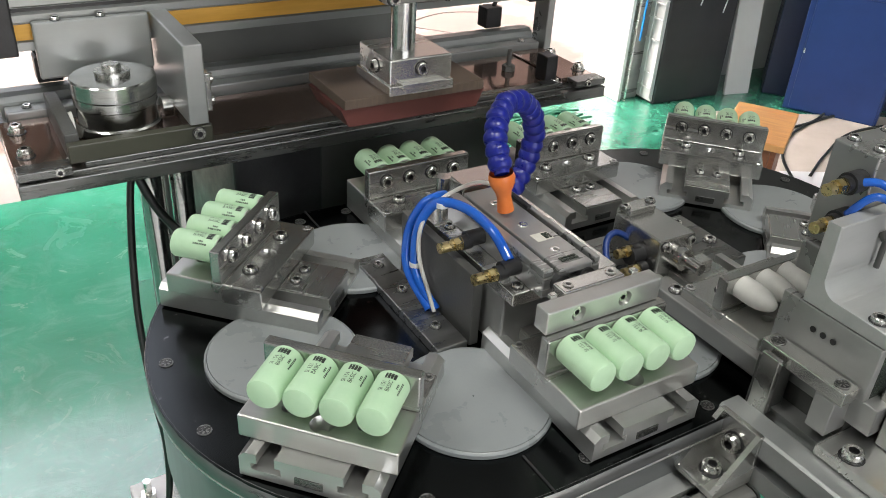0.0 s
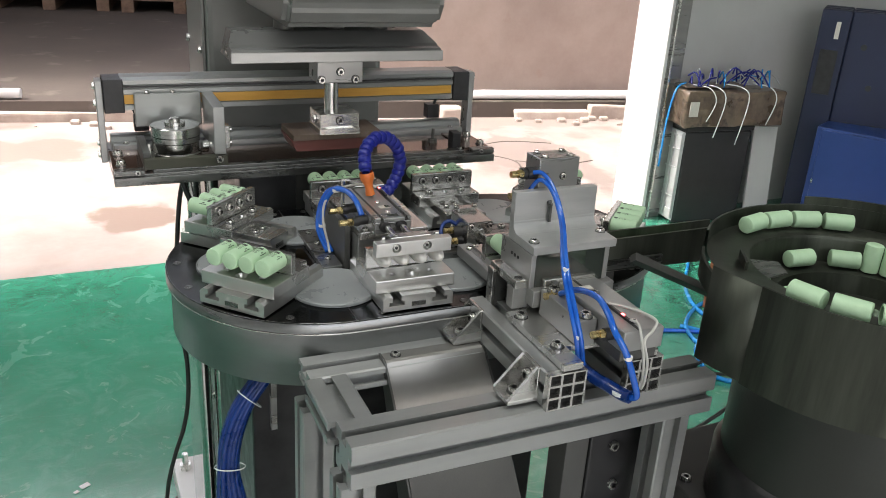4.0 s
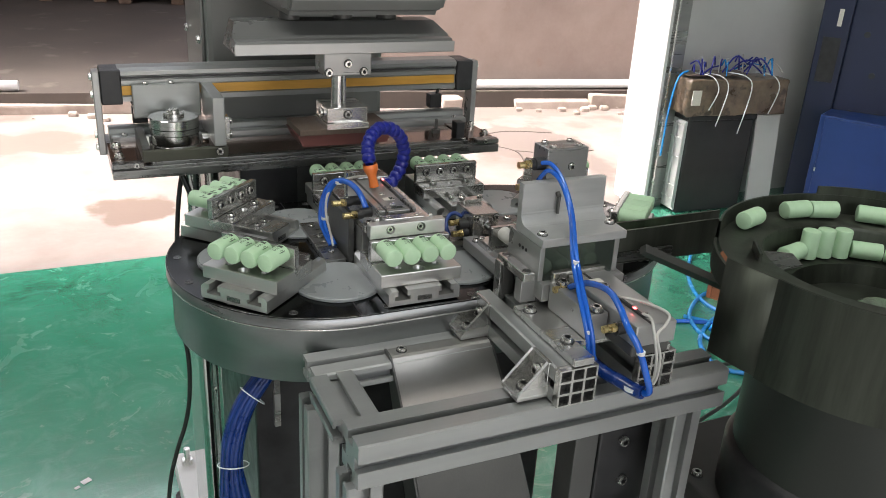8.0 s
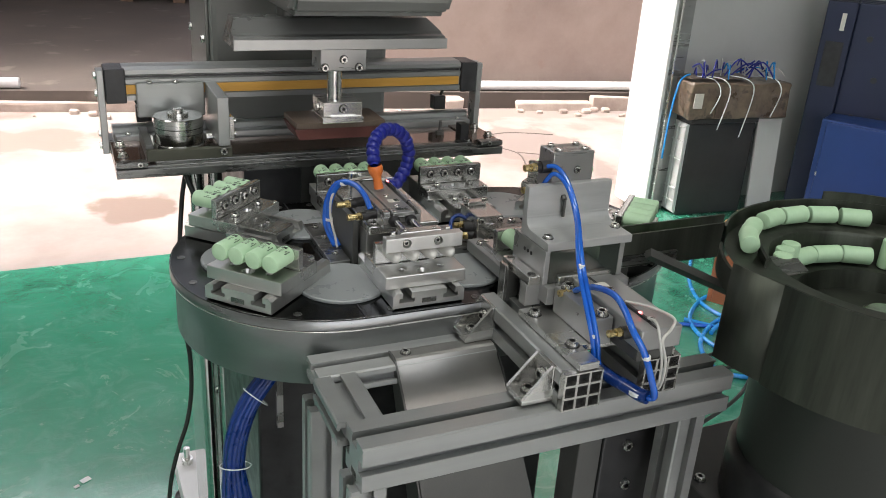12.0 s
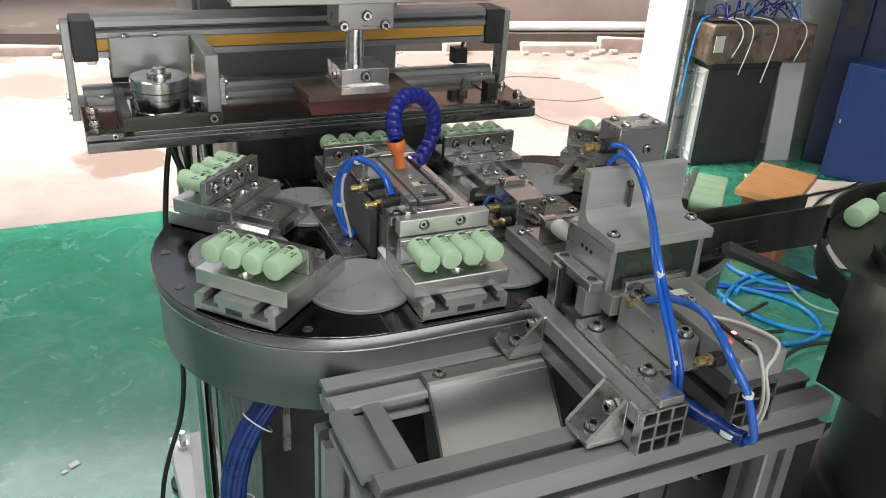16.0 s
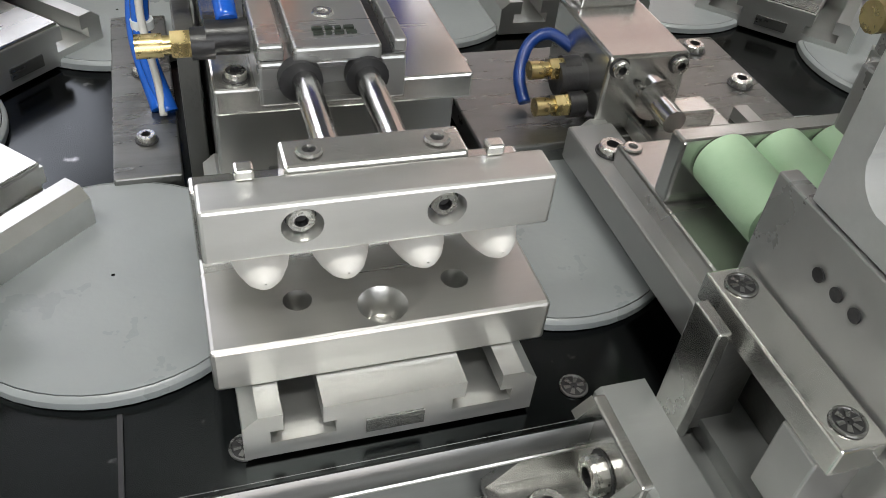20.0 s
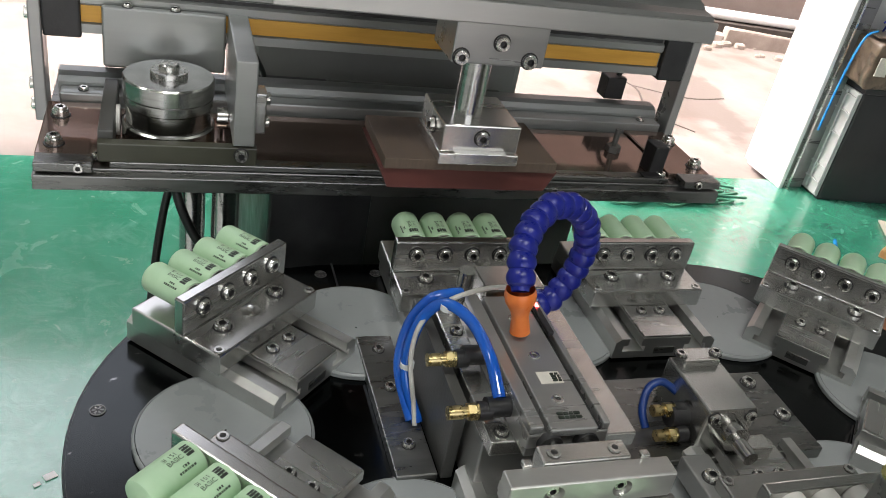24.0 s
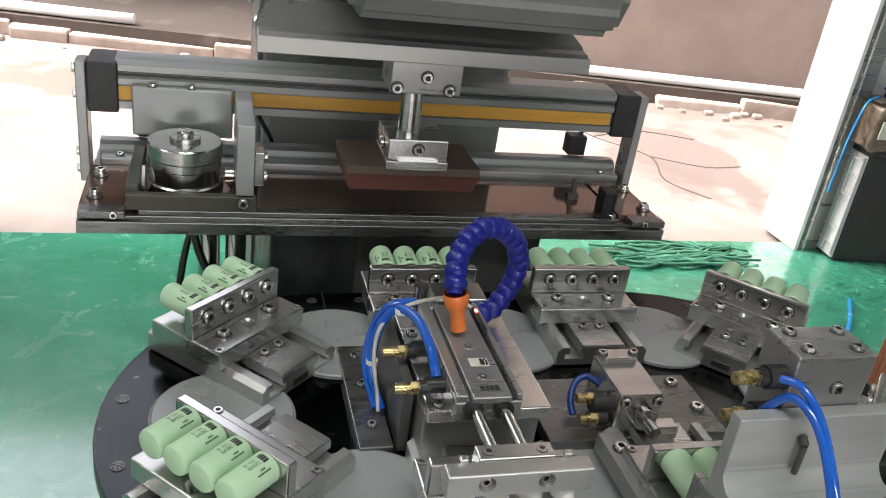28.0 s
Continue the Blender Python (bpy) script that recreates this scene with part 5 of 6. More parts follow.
def extrusion(parent, a, b, w, h, name="beam", along_axis="x", material=None):
    """A slotted extrusion bar between two ends along x, y or z; w across, h high, centre line at a."""
    s, deep = 0.0040, min(0.0090, 0.36 * h, 0.36 * w)

    def ring(hw, hh):
        out = []
        for (x0, y0), (x1, y1) in (((-hw, -hh), (hw, -hh)), ((hw, -hh), (hw, hh)), ((hw, hh), (-hw, hh)), ((-hw, hh), (-hw, -hh))):
            L = max(abs(x1 - x0), abs(y1 - y0))
            n = max(1, round(L / 0.034))
            dx, dy = (x1 - x0) / L, (y1 - y0) / L
            out.append((x0 - dy * 0.0014, y0 + dx * 0.0014))
            out.append((x0 + dx * 0.0014, y0 + dy * 0.0014))
            for k in range(n):
                c = L * (k + 0.5) / n
                nx, ny = -dy, dx
                for off, dep in ((-s, 0), (-s, 0.0020), (-s * 1.5, 0.0024), (-s * 1.5, deep), (s * 1.5, deep), (s * 1.5, 0.0024), (s, 0.0020), (s, 0)):
                    out.append((x0 + dx * (c + off) + nx * dep, y0 + dy * (c + off) + ny * dep))
        return out
    d = Vector(b) - Vector(a)
    bm = bmesh.new()
    prism(bm, ring(w / 2, h / 2), 0, d.length, "z")
    rot = {"x": Matrix(((0, 0, 1, 0), (1, 0, 0, 0), (0, 1, 0, 0), (0, 0, 0, 1))), "y": Matrix(((1, 0, 0, 0), (0, 0, 1, 0), (0, 1, 0, 0), (0, 0, 0, 1))), "z": Matrix()}[along_axis]
    bmesh.ops.transform(bm, matrix=Matrix.Translation(a) @ rot, verts=bm.verts)
    return part(name, bm, material or PROFILE, parent)


extrusion(frame_t, (0.152, 0.084, FR - 0.020), (0.500, 0.084, FR - 0.020), 0.040, 0.040, "front_beam", "x")
extrusion(frame_t, (0.150, 0.1930, FR - 0.012), (0.318, 0.1930, FR - 0.012), 0.040, 0.020, "rear_beam", "x", BEAM)
extrusion(frame_t, (0.1640, 0.1045, FR - 0.0125), (0.1640, 0.1725, FR - 0.0125), 0.038, 0.022, "side_beam", "y")
for x, y in ((0.160, 0.084), (0.160, 0.196), (0.468, 0.084)):
    extrusion(frame_t, (x, y, 0.0), (x, y, FR - 0.0405), 0.030, 0.030, "leg", "z")
part("side_strip", one_box(0.386, 0.4115, 0.120, 0.150, 0.0, FR - 0.041, 0.001), MACHINE, frame_t, "dark side strip")
post = part("mount_post", one_box(0.4125, 0.482, 0.118, 0.160, 0.0, FR - 0.041, 0.002), BLACK, frame_t, "dark steel mounting post")
for x, z in ((0.439, 0.586), (0.444, 0.539), (0.439, 0.490)):
    screw(post, x, 0.118, z, SCREW_L, 90)
for xc, y1 in ((0.335, 0.212), (0.412, 0.205)):
    extrusion(frame_t, (xc, 0.0665, FR + 0.018), (xc, y1, FR + 0.018), 0.036, 0.034, "rail_beam", "y")
    end = part("end_face", one_box(xc - 0.0180, xc + 0.0180, 0.0590, 0.0660, FR + 0.0010, FR + 0.0350), ALU, frame_t, "sawn end face with hollow cells")
    cut = bmesh.new()
    for u in (-0.0116, 0.0, 0.0116):
        for v in (0.0068, 0.0180, 0.0292):
            box(cut, xc + u - 0.0047, xc + u + 0.0047, 0.0570, 0.0680, FR + v - 0.0045, FR + v + 0.0045)
    drill(end, cut)
    # Black plate behind the cells supplies the shade of the hollow.
    part("cell_back", one_box(xc - 0.0170, xc + 0.0170, 0.0661, 0.0664, FR + 0.0020, FR + 0.0340), BLACK, frame_t, "black plate for the shade inside the cells")


def gusset(x, y, flip):
    g = thing("corner_bracket", "cast aluminium corner bracket with two bolts", "bracket", pose(x, y, FR + 0.003, 0, 0, flip), "corner brackets")
    bm = bmesh.new()
    box(bm, -0.030, 0, -0.014, 0.014, 0, 0.004, 0.0008)
    box(bm, -0.004, 0, -0.014, 0.014, 0.004, 0.032, 0.0008)
    for y0 in (-0.014, 0.011):
        prism(bm, [(-0.030, 0.004), (-0.004, 0.004), (-0.004, 0.032)], y0, y0 + 0.003, "y")
    part("bracket_body", bm, ALU, g)
    screw(g, -0.017, 0, 0.004, SCREW_L)
    screw(g, -0.004, 0, 0.018, SCREW_L, 0, -90)
    return g


gusset(0.319, 0.088, 0)
gusset(0.319, 0.196, 0)

chute = thing("discharge_chute", "bent stainless sheet chute below the unloading station", "chute")
bm = bmesh.new()
prof = [(0.190, FR + 0.002), (0.1775, FR + 0.002), (0.1750, FR + 0.0006), (0.1725, FR - 0.005), (0.1685, FR - 0.016), (0.1635, FR - 0.032), (0.1590, FR - 0.050), (0.1555, FR - 0.070), (0.1530, FR - 0.090)]
top = [[bm.verts.new((x + k * (FR - z), y, z)) for x, k in ((0.2205, 0.14), (0.316, 0.23))] for y, z in prof]
low = [[bm.verts.new((x + k * (FR - z), y, z - 0.0015)) for x, k in ((0.2205, 0.14), (0.316, 0.23))] for y, z in prof]
tail = bmesh.new()
prism(tail, [(0.153, FR - 0.0905), (0.128, FR - 0.22), (0.112, FR - 0.42), (0.1105, FR - 0.42), (0.1265, FR - 0.22), (0.1515, FR - 0.0905)], 0.2205, 0.316, "x")
for v in tail.verts:
    v.co.x += (FR - v.co.z) * (0.14 if v.co.x < 0.27 else 0.23)
for g in (top, low):
    for p, q in zip(g, g[1:]):
        bm.faces.new((p[0], p[1], q[1], q[0])).smooth = True
for p in (top, low):
    for q in p[1:3]:
        bm.edges.get(q).smooth = False
part("chute_floor", bm, SHEET, chute)
# Same sheet as the floor; its shade is put in with darker paint.
part("chute_tail", tail, MACHINE, chute, "lower chute sheet, greyed down for its shade")
for x in (0.2182, 0.3165):
    bm = bmesh.new()
    prism(bm, [(y, z + 0.001) for y, z in prof] + [(0.128, FR - 0.22), (0.112, FR - 0.42), (0.165, FR - 0.42), (0.186, FR - 0.09), (0.189, FR - 0.01)], x, x + 0.0018, "x")
    for v in bm.verts:
        v.co.x += (FR - v.co.z) * (0.14 if x < 0.27 else 0.23)
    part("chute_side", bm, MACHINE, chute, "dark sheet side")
screw(chute, 0.232, 0.184, FR + 0.002, SCREW_M)
screw(chute, 0.300, 0.188, FR + 0.002, SCREW_M)

# ---- loader at the front of the loop ----
loader = thing("loader", "grey aluminium loader with an upright angle plate", "loader")
bm = bmesh.new()
fold = [(0.1970 - 0.010 * (1 - math.cos(a)), 0.7900 + 0.010 * (1 - math.sin(a))) for a in (math.pi / 2 * k / 6 for k in range(7))]
prism(bm, [(0.205, 0.7820), (0.205, 0.8280), (0.197, 0.8280)] + fold + [(0.156, 0.7900), (0.156, 0.7820)], 0.349, 0.437, "x")
bmesh.ops.bevel(bm, geom=[e for e in bm.edges if e.calc_length() > 0.02], offset=0.0006, segments=1, affect="EDGES")
part("angle_plate", bm, BEAM, loader)
for x, y in ((0.3555, 0.168), (0.4315, 0.176)):
    screw(loader, x, y, 0.790, SCREW_M)
part("loader_slot", one_box(0.350, 0.436, 0.150, 0.218, 0.733, 0.7494, 0.0006), ALU_GREY, loader)
for x in (0.3490, 0.4270):
    side = part("loader_side", one_box(x, x + 0.005, 0.158, 0.216 if x < 0.4 else 0.188, 0.7496, 0.7815, 0.0006), ALU_GREY, loader)
    loader_left = side if x < 0.4 else loader_left
# Black discs on the side stand for shade in drilled holes.
for y in (0.182, 0.188, 0.194):
    bm = bmesh.new()
    rod(bm, (0.3483, y, 0.7705), (0.3487, y, 0.7705), 0.0017, seg=14)
    part("side_hole", bm, BLACK, loader_left, "black disc for the shade in a drilled hole")
part("front_cover", one_box(0.3545, 0.4265, 0.1582, 0.1602, 0.7496, 0.7815), SMOKE, loader, "smoked acrylic front cover")
part("loader_foot", one_box(0.352, 0.432, 0.1635, 0.214, 0.716, 0.7325, 0.0008), MACHINE, loader)
part("clamp_arm", one_box(0.3365, 0.3482, 0.161, 0.212, 0.749, 0.757, 0.0006), ALU_BRIGHT, loader, "milled bright clamp arm")
for y in (0.167, 0.206):
    screw(loader, 0.3423, y, 0.7570, SCREW_FLUSH)
part("clamp_leg", one_box(0.3310, 0.3345, 0.195, 0.206, 0.7165, 0.7545, 0.0005), ALU, loader)
part("clamp_strut", one_box(0.3350, 0.3480, 0.197, 0.210, 0.7165, 0.7488, 0.0005), MACHINE, loader)
part("front_block", one_box(0.3365, 0.3720, 0.164, 0.1755, 0.7275, 0.7485, 0.0006), ALU_GREY, loader)
screw(loader, 0.357, 0.1645, 0.742, SCREW_S, 90)

stopper = thing("stopper_cylinder", "grey compact cylinder with blue hoses on top of the loader", "pneumatic cylinder")
part("body", one_box(0.376, 0.419, 0.2055, 0.2315, 0.800, 0.8555, 0.001), ALU_GREY, stopper)
part("mount", one_box(0.372, 0.422, 0.2055, 0.2290, 0.782, 0.7995, 0.001), ALU_GREY, stopper)
for x in (0.384, 0.411):
    for y in (0.211, 0.226):
        screw(stopper, x, y, 0.8555, SCREW_S)
screw(stopper, 0.402, 0.2055, 0.838, SCREW_S, 90)
for z in (0.841, 0.820):
    bm = bmesh.new()
    rod(bm, (0.376, 0.2115, z), (0.366, 0.2115, z), 0.0058)
    part("elbow", bm, BLACK, stopper, "black push-in elbow")
    fitting(stopper, 0.368, 0.2115, z, 180, 0.018)
pin = thing("stop_pin", "small steel stop pin hanging at the loader plate", "pin")
bm = bmesh.new()
rod(bm, (0.3850, 0.1935, 0.798), (0.3850, 0.1935, 0.814), 0.0016, seg=10)
rod(bm, (0.3850, 0.1935, 0.814), (0.3850, 0.1969, 0.817), 0.0024, seg=10)
part("pin_body", bm, MACHINE, pin)
hose("air_hose", [(0.370, 0.209, 0.842), (0.376, 0.199, 0.844), (0.380, 0.184, 0.834), (0.378, 0.160, 0.812), (0.357, 0.113, 0.788), (0.354, 0.077, 0.742), (0.361, 0.078, 0.715), (0.364, 0.074, 0.706)], 0.0021, BLUE_TUBE, "blue air hose hanging from the stopper cylinder", ties=((0.3555, 0.112, 0.787),))
hose("air_hose", [(0.369, 0.209, 0.824), (0.374, 0.199, 0.838), (0.3785, 0.182, 0.831), (0.3760, 0.158, 0.8085), (0.3540, 0.113, 0.7850), (0.3512, 0.079, 0.740), (0.358, 0.080, 0.713), (0.362, 0.076, 0.706)], 0.0021, BLUE_TUBE, "blue air hose hanging from the stopper cylinder", ties=((0.3525, 0.0785, 0.740),))
hose("hose_sleeve", [(0.362, 0.079, 0.708), (0.366, 0.063, 0.706), (0.370, 0.050, 0.706), (0.374, 0.038, 0.705), (0.377, 0.030, 0.706)], 0.0056, DARK_TUBE, "dark blue sleeve round the joined air hoses", ties=((0.3735, 0.0395, 0.706),))

lc = thing("loader_cylinder", "grey twin-rod pneumatic cylinder with a lit red sensor", "pneumatic cylinder")
part("base_plate", one_box(0.330, 0.424, 0.088, 0.163, 0.7205, 0.7270, 0.0008), ALU, lc)
part("base_strip", one_box(0.330, 0.349, 0.060, 0.0878, 0.7205, 0.7270, 0.0008), ALU, lc)
part("base_strip", one_box(0.395, 0.424, 0.060, 0.0878, 0.7205, 0.7270, 0.0008), ALU, lc)
part("side_body", one_box(0.3565, 0.3735, 0.083, 0.149, 0.7272, 0.7520, 0.001), ALU_GREY, lc)
part("body", one_box(0.3745, 0.4140, 0.046, 0.149, 0.7380, 0.7570, 0.0014), ALU_GREY, lc)
part("body_riser", one_box(0.3760, 0.4120, 0.050, 0.147, 0.7272, 0.7380, 0.0008), MACHINE, lc)
# Slot shade drawn as a black strip flush with the body.
part("sensor_slot", one_box(0.3880, 0.3905, 0.047, 0.148, 0.7566, 0.7574), BLACK, lc, "black strip for the shade in a sensor slot")
reed = part("sensor", one_box(0.3878, 0.3907, 0.058, 0.094, 0.7572, 0.7595, 0.0004), BLACK, lc, "black reed sensor")
part("led", one_box(0.3882, 0.3903, 0.069, 0.072, 0.7595, 0.7602), RED_LED, reed, "lit red indicator")
part("label_plate", one_box(0.386, 0.397, 0.126, 0.134, 0.7571, 0.7575), LABEL, lc, "silver label")
part("end_block", one_box(0.360, 0.414, 0.1495, 0.1560, 0.7360, 0.7600, 0.001), ALU_BRIGHT, lc)
for y in (0.062, 0.138):
    bm = bmesh.new()
    rod(bm, (0.3745, y, 0.748), (0.366, y, 0.748), 0.0048)
    part("elbow", bm, BLACK, lc, "black push-in elbow")
    fitting(lc, 0.372, y, 0.750, 180, 0.018)
for p in ((0.365, 0.089), (0.365, 0.141)):
    screw(lc, p[0], p[1], 0.7520, SCREW_L)
for p in ((0.338, 0.148), (0.341, 0.090)):
    screw(lc, p[0], p[1], 0.7270, SCREW_L)
for x, y in ((0.393, 0.060), (0.393, 0.118)):
    screw(lc, x, y, 0.7570, SCREW_S)
hose("air_hose", [(0.366, 0.132, 0.754), (0.369, 0.110, 0.767), (0.368, 0.080, 0.774), (0.362, 0.055, 0.772), (0.358, 0.038, 0.765), (0.364, 0.028, 0.750), (0.372, 0.0245, 0.728), (0.378, 0.024, 0.711), (0.377, 0.029, 0.706)], 0.0028, BLUE_TUBE, "blue air hose looped over the loader cylinder", ties=((0.366, 0.027, 0.746),))
hose("sensor_wire", [(0.3893, 0.060, 0.7597), (0.390, 0.050, 0.7605), (0.386, 0.039, 0.754), (0.388, 0.034, 0.735), (0.391, 0.036, 0.716), (0.392, 0.040, 0.706)], 0.0012, GREY_WIRE, "thin grey sensor wire at the loader cylinder", "wire")
hose("sensor_wire", [(0.3893, 0.092, 0.7597), (0.402, 0.076, 0.7605), (0.409, 0.053, 0.7605), (0.400, 0.043, 0.757), (0.388, 0.037, 0.752), (0.390, 0.032, 0.735), (0.392, 0.034, 0.716), (0.393, 0.038, 0.706)], 0.0012, GREY_WIRE, "thin grey sensor wire at the loader cylinder", "wire")

# ---- feed track and bowl feeder ----
track = thing("feed_track", "dark sheet-metal feed track from the bowl to the loader", "track")
bm = bmesh.new()
prism(bm, [(0.437, 0.7375), (0.610, 0.7375), (0.610, 0.7390), (0.437, 0.7390)], -0.2270, -0.1925, "y")
bmesh.ops.scale(bm, vec=(1, -1, 1), verts=bm.verts)
part("track_floor", bm, SHEET, track)
for ya, x1, zt in ((0.1900, 0.608, 0.0), (0.2275, 0.612, -0.008)):
    bm = bmesh.new()
    prism(bm, [(0.437, 0.740), (x1, 0.736), (x1, 0.7740 + zt), (0.437, 0.7730 + zt)], -ya - 0.0025, -ya, "y")
    bmesh.ops.scale(bm, vec=(1, -1, 1), verts=bm.verts)
    part("track_wall", bm, BOWL, track)
part("track_bracket", one_box(0.4405, 0.5200, 0.1870, 0.1898, 0.7420, 0.7520, 0.0005), BED_STEEL, track, "worn grey holding strip")
bm = bmesh.new()
rod(bm, (0.4780, 0.1800, 0.7560), (0.5900, 0.1600, 0.7040), 0.0060, seg=4)
part("track_strut", bm, MACHINE, track)
part("track_post", one_box(0.450, 0.468, 0.193, 0.212, 0.45, 0.7370, 0.001), MACHINE, track)

bowl = thing("bowl_feeder", "dark dull stainless vibratory bowl feeder on a grey-green housing", "bowl feeder")
at = pose(BX, BY, 0)
bm = bmesh.new()
lathe(bm, [(BR + 0.004, BZ - 0.0865), (BR + 0.001, BZ - 0.0372), (BR, BZ), (BR - 0.0022, BZ), (BR - 0.0030, BZ - 0.0418)], at, 60, (-3.05, 1.30))
part("outer_wall", bm, BOWL, bowl)
bm = bmesh.new()
lathe(bm, [(BR + 0.001, BZ - 0.0372), (BR, BZ), (BR - 0.0022, BZ), (BR - 0.0030, BZ - 0.0418)], at, 16, (1.30, 2.36))
part("back_wall", bm, BOWL, bowl, "short rim wall at the back")
bm = bmesh.new()
sheet = [(BX + BR * math.cos(3.233), BY + BR * math.sin(3.233)), (0.4605, 0.030), (0.4580, 0.051)]
rows = [[bm.verts.new((x + d * 0.93 - f, y + d * 0.3, z)) for d, f, z in ((0, 0.0, BZ - 0.0009), (0, 0.002, BZ - 0.0865), (0.002, 0.002, BZ - 0.0865), (0.002, 0.0, BZ - 0.0009))] for x, y in sheet]
for p, q in zip(rows, rows[1:]):
    for k in range(4):
        bm.faces.new((p[k], p[(k + 1) % 4], q[(k + 1) % 4], q[k])).smooth = k in (0, 2)
bm.faces.new(rows[0])
bm.faces.new(rows[-1])
part("wall_end", bm, BOWL, bowl, "straight end of the bowl wall")
bm = bmesh.new()
lathe(bm, [(BR + 0.001, BZ - 0.0372), (BR + 0.001, BZ - 0.0163), (BR - 0.0016, BZ - 0.0163), (BR - 0.0030, BZ - 0.0418)], at, 12, (2.36, 2.95))
part("exit_wall", bm, BOWL, bowl, "lowered wall at the exit")


def spiral(r0, r1, drop, n=80):
    """A ring-shaped sheet that climbs with the angle, drop below the ledge line, with an upturned inner edge."""
    b = bmesh.new()
    rows = []
    for i in range(n + 1):
        a = 358.0 * i / n
        c, s, z = math.cos(radians(a)), math.sin(radians(a)), ledge_z(a) - drop
        rows.append([b.verts.new((BX + r * c, BY + r * s, zz)) for r, zz in ((r0, z), (r1, z - 0.001), (r1 - 0.0010, z - 0.0035), (r1 - 0.002, BZ - 0.0465))])
    for p, q in zip(rows, rows[1:]):
        for k in range(3):
            b.faces.new((p[k], p[k + 1], q[k + 1], q[k])).smooth = k != 1
    return b


part("upper_ledge", spiral(BR - 0.0030, 0.1060, 0.0), BOWL, bowl)
bm = bmesh.new()
lathe(bm, [(0.1050, BZ - 0.0458), (0.0780, BZ - 0.0465), (0.0745, BZ - 0.0651), (0.0005, BZ - 0.0595)], at, 72)
part("lower_ledge", bm, BOWL, bowl)
part("exit_tongue", prism(bmesh.new(), [(0.5034, 0.0600), (0.5062, 0.0470), (0.5442, 0.0507), (0.5554, 0.0739), (0.5294, 0.0888)], BZ - 0.0200, BZ - 0.0186), BED_STEEL, bowl, "grey sheet tongue at the exit")
part("exit_bracket", prism(bmesh.new(), [(0.4997, 0.0572), (0.5020, 0.0563), (0.5182, 0.0813), (0.5164, 0.0832)], BZ - 0.0316, BZ - 0.0056), BOWL, bowl, "small bent bracket at the exit")
bm = bmesh.new()
lathe(bm, [(0.0200, BZ - 0.0609), (0.0200, BZ - 0.0539), (0.0160, BZ - 0.0512), (0.0005, BZ - 0.0512)], at, 24)
part("centre_nut", bm, STEEL, bowl)
part("rim_plate", lathe(bmesh.new(), [(BR + 0.0002, BZ - 0.0093), (BR + 0.0008, BZ + 0.008), (BR - 0.0012, BZ + 0.008), (BR - 0.0018, BZ - 0.0093)], at, 40, (0.1, 1.22)), BOWL, bowl, "raised rim plate")
bm = bmesh.new()
lathe(bm, [(0.100, BZ - 0.0684), (0.100, BZ - 0.0893), (0.0975, BZ - 0.1023), (0.0975, 0.601), (0.0005, 0.601)], at, 56)
part("drive_housing", bm, BOWL_BASE, bowl, "grey-green drive housing")
bm = bmesh.new()
lathe(bm, [(0.0970, 0.601), (0.101, 0.598), (0.104, 0.592), (0.104, 0.542), (0.0005, 0.542)], at, 56)
part("rubber_base", bm, BLACK, bowl, "black rubber base")
pedestal = thing("feeder_pedestal", "dark grey steel pedestal under the bowl feeder", "stand")
ped = part("top_plate", one_box(0.505, 0.80, -0.16, 0.170, 0.518, 0.540, 0.002), MACHINE, pedestal)
for x, y in ((0.520, 0.096), (0.534, 0.060), (0.520, 0.150)):
    screw(ped, x, y, 0.540, SCREW_L)
for x in (0.510, 0.755):
    for y in (-0.154, 0.125):
        part("leg", one_box(x, x + 0.04, y, y + 0.04, 0.0, 0.5175, 0.002), MACHINE, pedestal)


# ---- things by the gate ----
crate = thing("storage_crate", "black plastic crate with pale ribbed ends", "crate", pose(2.030, 1.930, 0, 0, 0, -5))
part("crate_body", one_box(0, 0.285, 0.002, 0.110, 0.0, 0.352, 0.006), CRATE, crate)
part("rim", one_box(-0.006, 0.290, -0.006, 0.116, 0.353, 0.372, 0.004), CRATE, crate)
part("end_panel", one_box(-0.008, -0.001, 0.004, 0.108, 0.01, 0.350, 0.002), HALL_WALL, crate, "pale grey end panel")
for y in (0.004, 0.055, 0.104):
    part("rib", one_box(-0.016, -0.009, y, y + 0.004, 0.02, 0.345, 0.001), HALL_WALL, crate)
for z in (0.05, 0.10, 0.21, 0.28, 0.33):
    part("rib", one_box(-0.015, -0.009, 0.010, 0.102, z, z + 0.005), HALL_WALL, crate)
carton = thing("carton", "dented brown carton wrapped in glossy film", "box", pose(2.020, 1.925, 0.374, 0, 0, -5))
bm = one_box(-0.03, 0.40, -0.020, 0.115, 0, 0.130, 0.012, 3)
bmesh.ops.subdivide_edges(bm, edges=bm.edges[:], cuts=5, use_grid_fill=True)
for v in bm.verts:
    v.co += 0.010 * noise.noise_vector(v.co * 14) + 0.004 * noise.noise_vector(v.co * 45)
    v.co.z = max(v.co.z, 0.0)
part("carton_body", bm, CARDBOARD, carton)
part("flap", one_box(-0.02, 0.24, 0.01, 0.10, 0.140, 0.143), CARDBOARD, carton)
part("tape", one_box(-0.022, 0.014, -0.0335, -0.0305, 0.045, 0.098), LABEL, carton, "pale torn label")
part("tape", one_box(0.075, 0.105, -0.0335, -0.0305, 0.010, 0.075), PAD_WOOD, carton, "torn brown tape")
scraps = thing("tube_scraps", "tangle of blue and white tube and wire scraps on the carton", "scrap")
rnd = random.Random(5)
to_carton = pose(2.020, 1.925, 0.374, 0, 0, -5)
